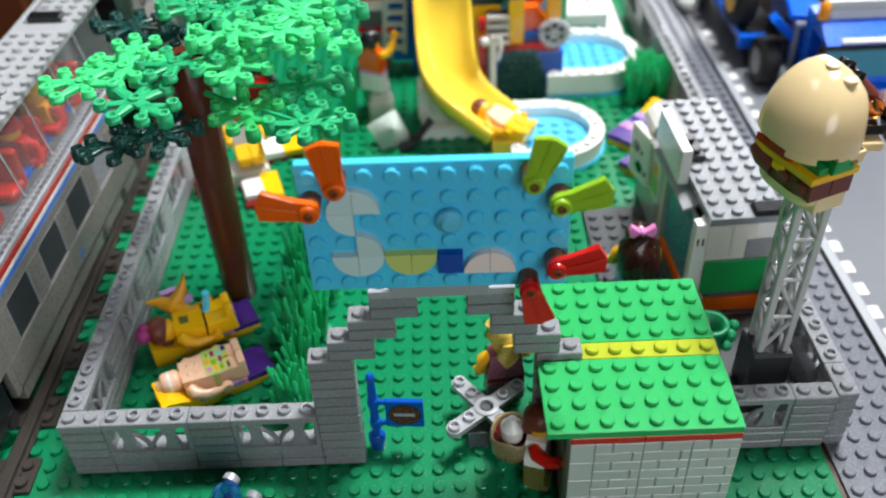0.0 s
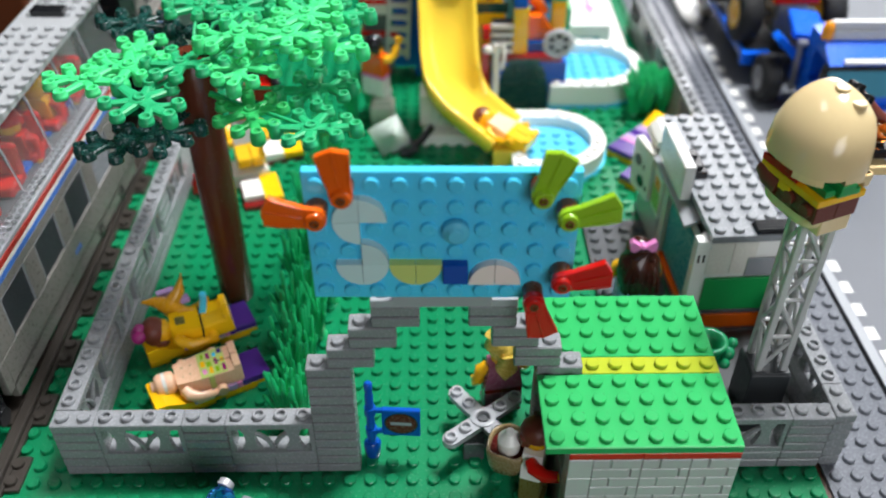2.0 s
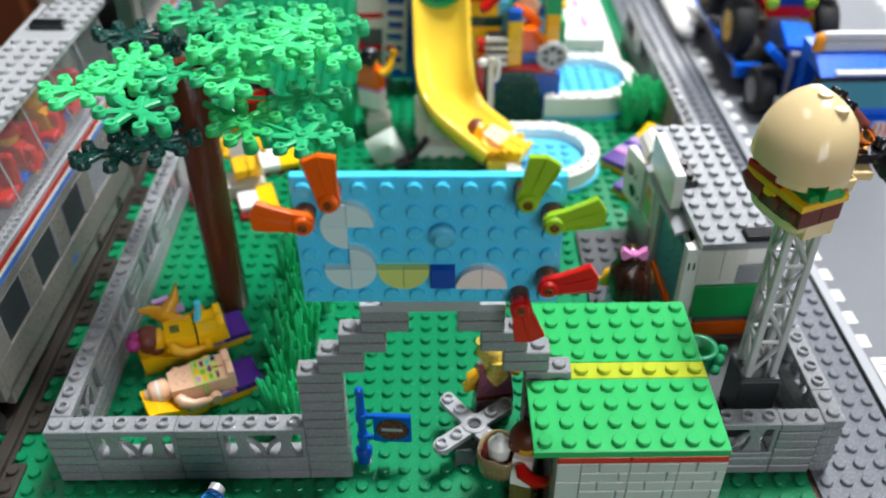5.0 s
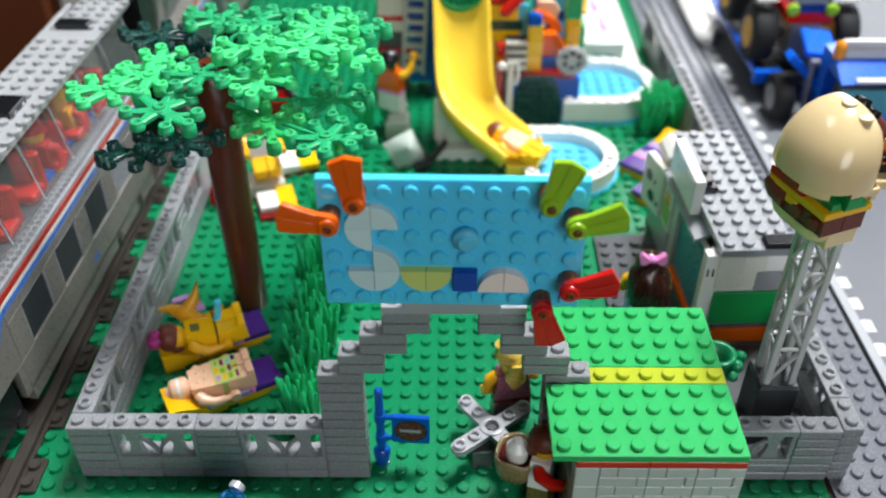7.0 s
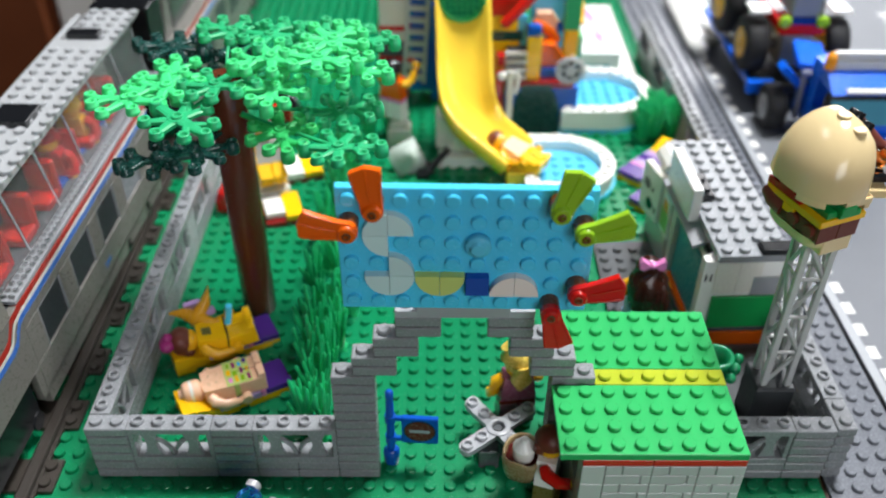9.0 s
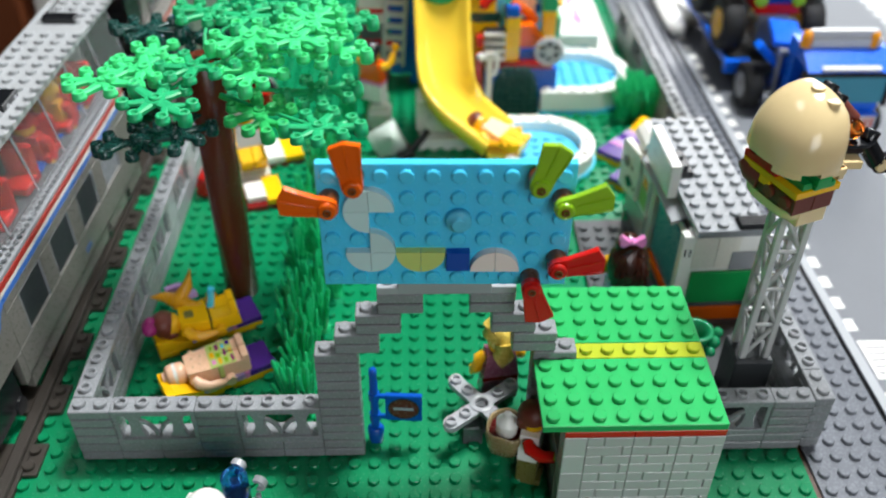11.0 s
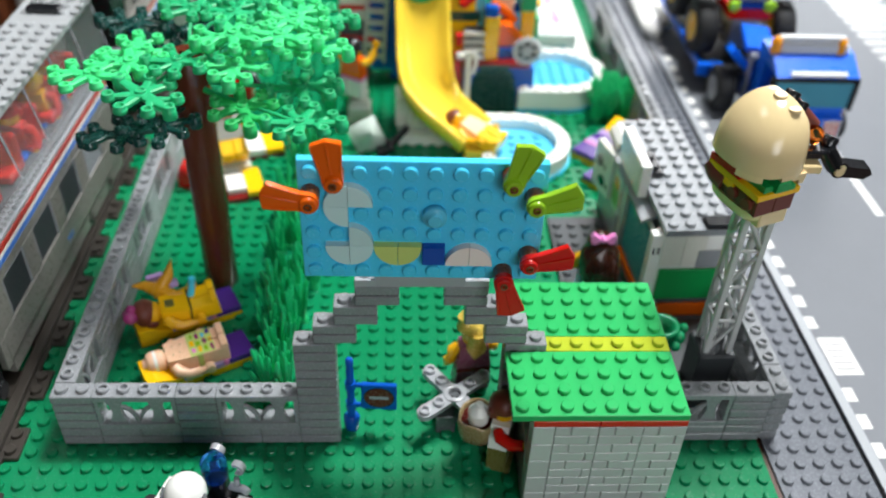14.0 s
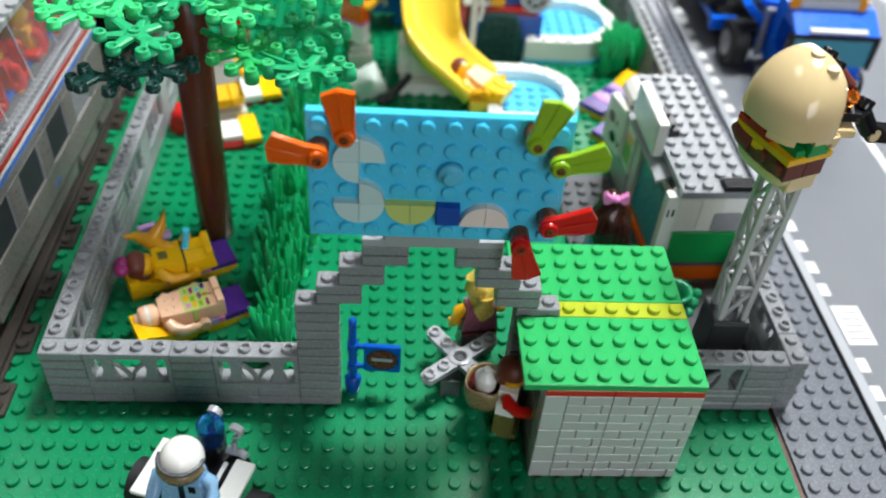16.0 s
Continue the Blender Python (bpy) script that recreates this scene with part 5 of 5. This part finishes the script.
s = S(RED).box(0, 0, 0, 2.0, 1.6, 1.4, 0.1)
s.use(BLACK).tube([(0.1, 0.9, 1.6), (0.9, 1.2, 2.1), (2.0, 1.0, 1.9), (2.5, 0.6, 1.1)], 0.35, 10)
whole("red_crate", s, "red piece with black top on the grass", "box", 2.87, 35.31, 0)



# ---- railway ----
def railway():
    t = thing("railway_track", "grey toy railway track with sleepers", "track", kind="structure")
    rail = S(RAIL)
    for x in (-9.2, -3.2):
        rail.box(x - 0.3, -14, 0.1, x + 0.3, 70, 0.62, 0.06).box(x - 0.5, -14, 0.05, x + 0.5, 70, 0.3, 0.03)
    part("rail", rail, t)
    sl = S(RAIL).box(-10.2, 0, 0.0, -2.0, 2, 0.22)
    for x in (-9.7, -2.5):
        for y in (0.5, 1.5):
            sl.stud(x, y, 0.22, 12)
    me = sl.mesh("sleeper")
    for j in range(21):
        part("sleeper", me, t, "", 0, -13 + j * 4.0, 0)


railway()


ROOFW = plastic("old_roof_plastic", "a6a9ab", 0.35, mottled=0.03)
OLDRED = plastic("faded_red_plastic", "a82c20", 0.3)
OLDBLUE = plastic("faded_blue_plastic", "3a6cbc", 0.3)
# aged white lowered to grey so its colour mimics the shade on the train
TRAINW = plastic("old_shaded_train_plastic", "706e68", 0.3, mottled=0.04)


def train():
    t = thing("passenger_train", "white toy passenger train with red and blue stripes on the track", "train", -0.66, -0.1, 0.2, -2)
    xs, xw = -3.0, -9.0
    y0, y1 = 4.2, 24.6

    s = S(TRAINW)
    # side wall built round its windows
    wins = [(5.7, 8.6), (10.0, 12.9), (14.3, 17.2), (18.6, 21.5)]
    zb, zt = 3.45, 5.98
    s.box(xs - 0.4, y0, 0.75, xs, y1, zb, 0.03)
    s.box(xs - 0.4, y0, zt, xs, y1, 6.55, 0.03)
    edges = [y0] + [v for w in wins for v in w] + [y1]
    for a, b in zip(edges[::2], edges[1::2]):
        s.box(xs - 0.4, a, zb, xs, b, zt, 0.03)
    s.box(xw, y0, 1.5, xw + 0.4, y1, 7.6, 0.03).box(xw, y1 - 0.4, 1.5, xs, y1, 7.6, 0.03).box(xw, y0, 1.5, xs, y1, 1.8, 0.03)
    part("body", s, t, "aged white car body")
    for a, b in wins:
        w = part("window", S(ROOFG if a > 18 else CHAR).box(xs - 0.35, a, zb, xs - 0.1, b, zt, 0.02), t, "pale hazy window" if a > 18 else "dark glass window")
        f = S(MGREY).box(xs - 0.12, a, zb, xs - 0.02, a + 0.12, zt, 0.02).box(xs - 0.12, b - 0.12, zb, xs - 0.02, b, zt, 0.02)
        f.box(xs - 0.12, a, zt - 0.12, xs - 0.02, b, zt, 0.02)
        part("window_frame", f, w, "pale grey frame")
    st = [("blue_stripe", OLDBLUE, 6.55, 6.9), ("white_stripe", AGED, 6.9, 7.12), ("red_stripe", OLDRED, 7.12, 7.5)]
    for nm, m, a, b in st:
        s = S(m).box(xs - 0.4, y0, a, xs + 0.01, y1, b, 0.02)
        k = a - 6.55
        # the stripe drops and runs on along the driving end
        pts = [(y0 + 0.05, 0.0), (3.9 - k, -0.1), (3.55 - k, -0.45), (3.25 - k, -0.82), (2.8 - k, -0.95), (-9.0, -0.95)]
        for (ya, za), (yb, zz) in zip(pts, pts[1:]):
            vs = [(xs + 0.01, ya, a + za), (xs + 0.01, yb, a + zz), (xs + 0.01, yb, b + zz), (xs + 0.01, ya, b + za)]
            inner = [(p[0] - 0.4, p[1], p[2]) for p in vs]
            s.add(vs + inner, [(3, 2, 1, 0), (4, 5, 6, 7), (1, 5, 4, 0), (7, 6, 2, 3)])
        part(nm, s, t)
    mk = S(OLDBLUE)
    for i in range(3):
        mk.box(xs, 13.7 + i * 0.3, 2.2, xs + 0.015, 13.9 + i * 0.3, 2.5, 0.003)
    part("printed_mark", mk, t, "small blue printed bars")
    yn = -9.0
    cab = S(TRAINW).box(xs - 0.4, yn, 3.4, xs, y0, 7.5, 0.03).box(xw, yn, 1.5, xw + 0.4, y0, 11.2, 0.03).box(xw, yn - 0.3, 1.5, xs, yn, 11.2, 0.1)
    cab.box(xs - 0.4, 3.6, 1.5, xs, y0, 3.4, 0.03)
    vs = [(xs, yn, 7.5), (xs, 3.4, 7.5), (xs - 0.6, 3.7, 11.2), (xs - 0.6, yn, 11.2)]
    vs += [(p[0] - 0.3, p[1], p[2]) for p in vs]
    cab.add(vs, [(3, 2, 1, 0), (4, 5, 6, 7), (0, 1, 5, 4), (1, 2, 6, 5), (2, 3, 7, 6), (3, 0, 4, 7)])
    part("driving_end", cab, t, "aged white driving end")
    # clear bumpy ledge, slanted glass and the studded roof above
    led = S(MGREY).box(xs - 0.9, y0, 7.5, xs - 0.02, y1 + 4, 7.75, 0.03)
    for j in range(int(2 * (y1 + 4 - y0))):
        for i in range(2):
            led.use(GLASS).stud(xs - 0.68 + i * 0.4, y0 + j * 0.5 + 0.3, 7.75, 8, 0.14, 0.16)
    part("ledge", led, t, "pale studded ledge")
    n = 6
    step = (y1 - y0) / 5
    for j in range(n):
        a, b = y0 + j * step + 0.1, y0 + (j + 1) * step - 0.1
        vs = [(xs - 0.9, a, 7.75), (xs - 0.9, b, 7.75), (xs - 1.5, b, 11.2), (xs - 1.5, a, 11.2)]
        vs += [(p[0] - 0.12, p[1], p[2]) for p in vs]
        g = S(GLASS).add(vs, [(0, 1, 2, 3), (7, 6, 5, 4), (0, 4, 5, 1), (1, 5, 6, 2), (2, 6, 7, 3), (3, 7, 4, 0)])
        gl = part("upper_window", g, t, "clear slanted upper window")
        gl.visible_shadow = False
    for j in range(n + 1):
        y = y0 + j * step
        part("window_bar", S(LGREY).tube([(xs - 0.95, y, 7.7), (xs - 1.55, y, 11.3)], 0.06, 6), t, "pale window bar")
    r = S(ROOFW).box(xw + 0.95, yn, 11.2, xs - 1.4, 25.3, 11.6).box(xw + 1.35, 25.3, 11.15, xs - 1.4, 30.3, 11.5)
    for i in range(4):
        for j in range(21):
            r.stud(xw + 1.45 + i * 1.0, y0 - 0.6 + j, 11.6, 10)
        for j in range(5):
            r.stud(xw + 1.8 + i * 0.92, 25.8 + j, 11.5, 10)
    r.box(xw + 0.3, y0, 7.6, xw + 0.7, 30.3, 11.2)
    part("roof", r, t, "pale grey studded roof")
    for a, b, c in ((14.0, 16.0, 3.7), (25.3, 26.2, 3.7)):
        part("roof_grille", S(BLACK).box(xw + 1.6, a, 11.5, xw + c, b, 12.0), t, "black roof piece")
    part("floor", S(DGREY).box(xw + 0.4, y0 - 1, 7.2, xs - 0.4, y1, 7.45), t, "upper deck floor")
    for j in range(6):
        y = 5.4 + j * 3.3
        se = S(RED).box(-6.2, y, 7.45, -4.4, y + 1.6, 8.0, 0.1).box(-6.2, y + 1.5, 7.45, -4.4, y + 2.0, 9.8, 0.15)
        part("seat", se, t, "red seat")
    for ya, yb in ((-6.0, 3.1), (17.0, 22.0)):
        bg = S(BLACK).box(-8.2, ya, 0.7, -3.4, yb, 1.5, 0.1)
        for y in (ya + 0.5, yb - 0.5):
            for x in (-9.2, -3.2):
                bg.tube([(x - 0.2, y, 1.05), (x + 0.2, y, 1.05)], 0.5, 16)
        if ya < 0:
            bg.box(xs - 0.5, ya, 1.0, xs - 0.06, yb, 3.38, 0.1)
        part("bogie", bg, t, "black wheel set")
    for j in range(4):
        y = 30.4 + j * 0.7
        f = part("bellows_fold", S(BLACK).box(xw + 1.2, y, 2.0, xs - 0.7, y + 0.5, 11.7, 0.12), t, "black bellows fold between the cars")
        part("bellows_web", S(BLACK).box(xw + 1.6, y + 0.5, 2.2, xs - 1.1, y + 0.7, 11.4, 0.02), f)


train()


def second_car():
    t = thing("train_car", "white toy train car with red and blue stripes behind the bellows", "train", -0.66, -0.1, 0.2, -2)
    xs, xw, y0, y1 = -3.0, -9.0, 33.4, 62.0
    part("body", S(TRAINW).box(xw, y0, 1.2, xs, y1, 6.55, 0.1), t, "aged white car body")
    for nm, m, a, b in (("blue_stripe", OLDBLUE, 6.55, 6.9), ("white_stripe", AGED, 6.9, 7.12), ("red_stripe", OLDRED, 7.12, 7.5)):
        part(nm, S(m).box(xw, y0, a, xs + 0.01, y1, b, 0.02), t)
    part("ledge", S(TRAINW).box(xs - 1.0, y0, 7.5, xs - 0.03, y1, 7.72, 0.03), t, "aged white ledge")
    for j in range(6):
        y = y0 + 1.5 + j * 4.5
        part("window", S(CHAR).box(xs - 0.1, y, 3.45, xs + 0.02, y + 2.9, 5.98, 0.02), t, "dark glass window")
    part("upper_body", S(TRAINW).at(0, 0, 0, 0, 0, 90).side([(y0, 7.5), (y1, 7.5), (y1, 11.2), (y0 + 1.2, 11.2)], 3.9, 8.6).at(), t, "aged white upper body")
    for j in range(5):
        y = y0 + 2 + j * 5.3
        part("upper_window", S(GLASS).box(xs - 0.9, y, 8.0, xs - 0.78, y + 4.6, 10.8, 0.02), t, "clear upper window")
    r = S(ROOFW).box(xw + 0.4, y0 + 1.2, 11.2, xs - 0.9, y1, 11.6)
    part("roof", r, t, "pale grey roof")
    for y in (38.0, 56.0):
        part("bogie", S(BLACK).box(-8.2, y, 0.45, -3.4, y + 4, 1.2, 0.1), t, "black wheel set")


second_car()
for yy, hair, top in ((15.0, RED, RED), (18.9, YELLOW, FLESH), (21.4, RED, RED)):
    whole("toy_figure", figure(FLESH, hair, top, RED, BLUE, "cap", reach=(-20, -20), bent=70), "seated toy figure behind the upper train windows", "toy figure", -5.7, yy + 0.9, 6.1, rz=-2)



# ---- white rounded body far down the road ----
def white_rounded_body():
    t = thing("white_rounded_body", "glossy white low rounded body at the road edge", "vehicle", 41.2, 47.7, 0.02)
    nose = [(1.05 * math.sin(radians(a)), 2.2 - 2.2 * math.cos(radians(a))) for a in range(-85, 86, 10)]
    vs, fs, k = [], [], len(nose) + 2
    rim = [(-1.05, 13)] + nose + [(1.05, 13)]
    for z, f in ((0.3, 1.0), (0.75, 1.0), (0.98, 0.9), (1.08, 0.7)):
        vs += [(x * f, y + (1 - f) * 1.2 if y < 12 else y, z) for x, y in rim]
    for j in range(3):
        fs += [(j * k + i, j * k + (i + 1) % k, (j + 1) * k + (i + 1) % k, (j + 1) * k + i) for i in range(k)]
    fs += [tuple(range(3 * k, 4 * k)), tuple(range(k))[::-1]]
    part("body", S(WHITE).add(vs, fs, True), t, "glossy white body with a rounded end")
    part("side_body", S(AGED).box(1.1, 2.2, 0.3, 2.9, 13, 1.0, 0.1), t, "pale grey body")
    # the tyres are added, none show under the body
    for x in (-0.7, 2.5):
        part("wheel", S(RUBBER).tube([(x - 0.2, 5, 0.5), (x + 0.2, 5, 0.5)], 0.5, 16), t, "black rubber tyre")


white_rounded_body()


# ---- truck with a tractor ----
def wheel(parent, x, y, z, r, w, rim, label="black rubber tyre"):
    tyre = S(RUBBER).tube([(-w, 0, 0), (-w * 0.8, 0, 0), (w * 0.8, 0, 0), (w, 0, 0)], r, 28, [r * 0.9, r, r, r * 0.9])
    o = part("wheel", tyre, parent, label, x, y, z)
    part("rim", S(rim).tube([(-w - 0.06, 0, 0), (w + 0.06, 0, 0)], r * 0.55, 18).tube([(-w - 0.15, 0, 0), (w + 0.15, 0, 0)], r * 0.18, 10), o)


def truck():
    t = thing("flatbed_truck", "blue toy truck with a flatbed parked on the road", "truck", 1.25, 1.9)
    s = S(TBLUE2)
    s.box(44.0, 27.5, 1.0, 50.0, 31.2, 3.6, 0.08)
    part("cab", s, t, "blue cab")
    part("roof", S(TBLUE2).at(47.0, 0, 0, 0, 0, 90).side([(27.0, 6.2), (31.2, 6.2), (31.2, 7.3), (29.0, 7.3)], -3.15, 3.15).at(), t, "blue sloped cab roof")
    part("back_wall", S(TBLUE2).box(44.0, 30.2, 3.6, 50.0, 31.2, 6.2), t, "blue cab back")
    part("visor", S(BLACK).box(43.6, 26.9, 5.8, 50.3, 27.6, 6.18, 0.08).box(43.6, 27.0, 3.4, 44.0, 27.7, 5.8, 0.08).box(50.0, 27.0, 3.4, 50.4, 27.7, 5.8, 0.08), t, "black windscreen frame")
    part("light_bar", S(WHITE).at(47.2, 27.2, 6.45, 29, 0, 0).box(-2.3, -0.2, -0.15, 2.0, 0.2, 0.08, 0.04).at(), t, "white strip over the windscreen")
    w = part("windscreen", S(SCREEN).box(44.0, 27.2, 3.6, 50.0, 27.45, 5.8), t, "glossy blue windscreen")
    part("bumper", S(TBLUE2).box(44.0, 27.0, 0.9, 50.0, 27.5, 2.8, 0.08), t)
    wb = S(WHITE).box(48.6, 26.95, 1.0, 49.9, 27.0, 2.6, 0.01)
    wb.use(RED)
    for i in range(3):
        wb.box(48.7 + i * 0.42, 26.92, 1.1, 48.9 + i * 0.42, 26.96, 2.5, 0.005)
    part("warning_plate", wb, t, "red and white striped plate")
    part("roof_bar", S(WGREY).box(44.4, 28.8, 7.28, 49.6, 29.6, 8.0, 0.08).box(44.2, 28.9, 8.0, 49.2, 29.4, 8.6, 0.08), t, "pale grey roof bar")
    for x in (44.05, 49.0):
        part("beacon", S(BEACON).lathe([(0.4, 7.28), (0.42, 7.9), (0.36, 8.4), (0.12, 8.55)], 14, x, 29.1), t, "orange beacon")
    part("bed", S(DECK).box(41.5, 36.0, 1.6, 50.5, 52, 2.4, 0.06), t, "dark grey deck")
    part("bed_edge", S(TBLUE2).box(41.0, 35.9, 1.6, 43.2, 36.6, 2.7, 0.08).box(41.2, 36.6, 1.9, 41.5, 52, 2.6, 0.06), t, "blue deck edge")
    r = S(TBLUE2)
    r.at(43.6, 33.0, 4.3, 0, 43, 0).box(-1.9, -0.5, -0.3, 1.9, 0.7, 0.3, 0.06).at()
    part("crane_arm", r, t, "blue sloped bar behind the cab")
    r = S(TBLUE2).at(44.5, 34.0, 6.0, 14, 6, -4).box(-1.1, -1.5, -0.25, 1.2, 1.5, 0.25, 0.06).at()
    r.box(44.5, 31.4, 1.2, 46.4, 34.6, 6.0, 0.1)
    part("crane_arm", r, t, "blue folded arm behind the cab")
    part("piston", S(LGREY).tube([(44.0, 32.4, 1.4), (44.0, 32.6, 5.4)], 0.25, 10).tube([(43.7, 32.6, 5.2), (44.4, 32.6, 5.2)], 0.35, 10), t, "grey piston")
    wheel(t, 42.4, 33.5, 1.85, 1.85, 0.7, MGREY)
    for x, y in ((43.0, 44.0), (50.5, 44.0), (44.0, 29.5), (50.4, 29.0)):
        wheel(t, x, y, 1.25, 1.25, 0.6, MGREY)


truck()


def tractor():
    t = thing("tractor", "red toy tractor with yellow rims loaded on the truck", "tractor", 1.09, 1.6, 0)
    part("hood", S(RED).box(43.2, 37.4, 6.2, 46.8, 43.5, 7.2, 0.12), t)
    part("grille", S(DBLUE).box(43.9, 37.2, 7.2, 46.1, 37.7, 7.8, 0.08), t, "dark blue nose")
    part("engine", S(MGREY).box(43.8, 37.4, 7.8, 46.1, 42, 9.6, 0.1).box(43.8, 37.9, 3.4, 46.2, 43, 6.2, 0.1), t)
    for x in (43.3, 46.3):
        part("headlight", S(LIME).at(x, 37.2, 7.55, 90, 0, 0).lathe([(0.5, 0), (0.5, 0.3), (0.3, 0.4)], 14).at(), t, "lime round light")
    for x in (41.8, 48.4):
        wheel(t, x, 39.4, 4.7, 2.3, 0.85, YELLOW)
        wheel(t, x, 46.5, 5.4, 2.7, 0.95, YELLOW)
    for x in (41.0, 47.6):
        part("mudguard", S(WHITE).box(x, 38.4, 7.6, x + 1.6, 40.4, 7.9, 0.1), t, "white mudguard")
    part("axle", S(DGREY).tube([(41.8, 39.4, 4.7), (48.4, 39.4, 4.7)], 0.4, 10), t, "dark grey axle")
    part("axle", S(DGREY).tube([(41.8, 46.5, 5.4), (48.4, 46.5, 5.4)], 0.4, 10), t, "dark grey axle")


tractor()
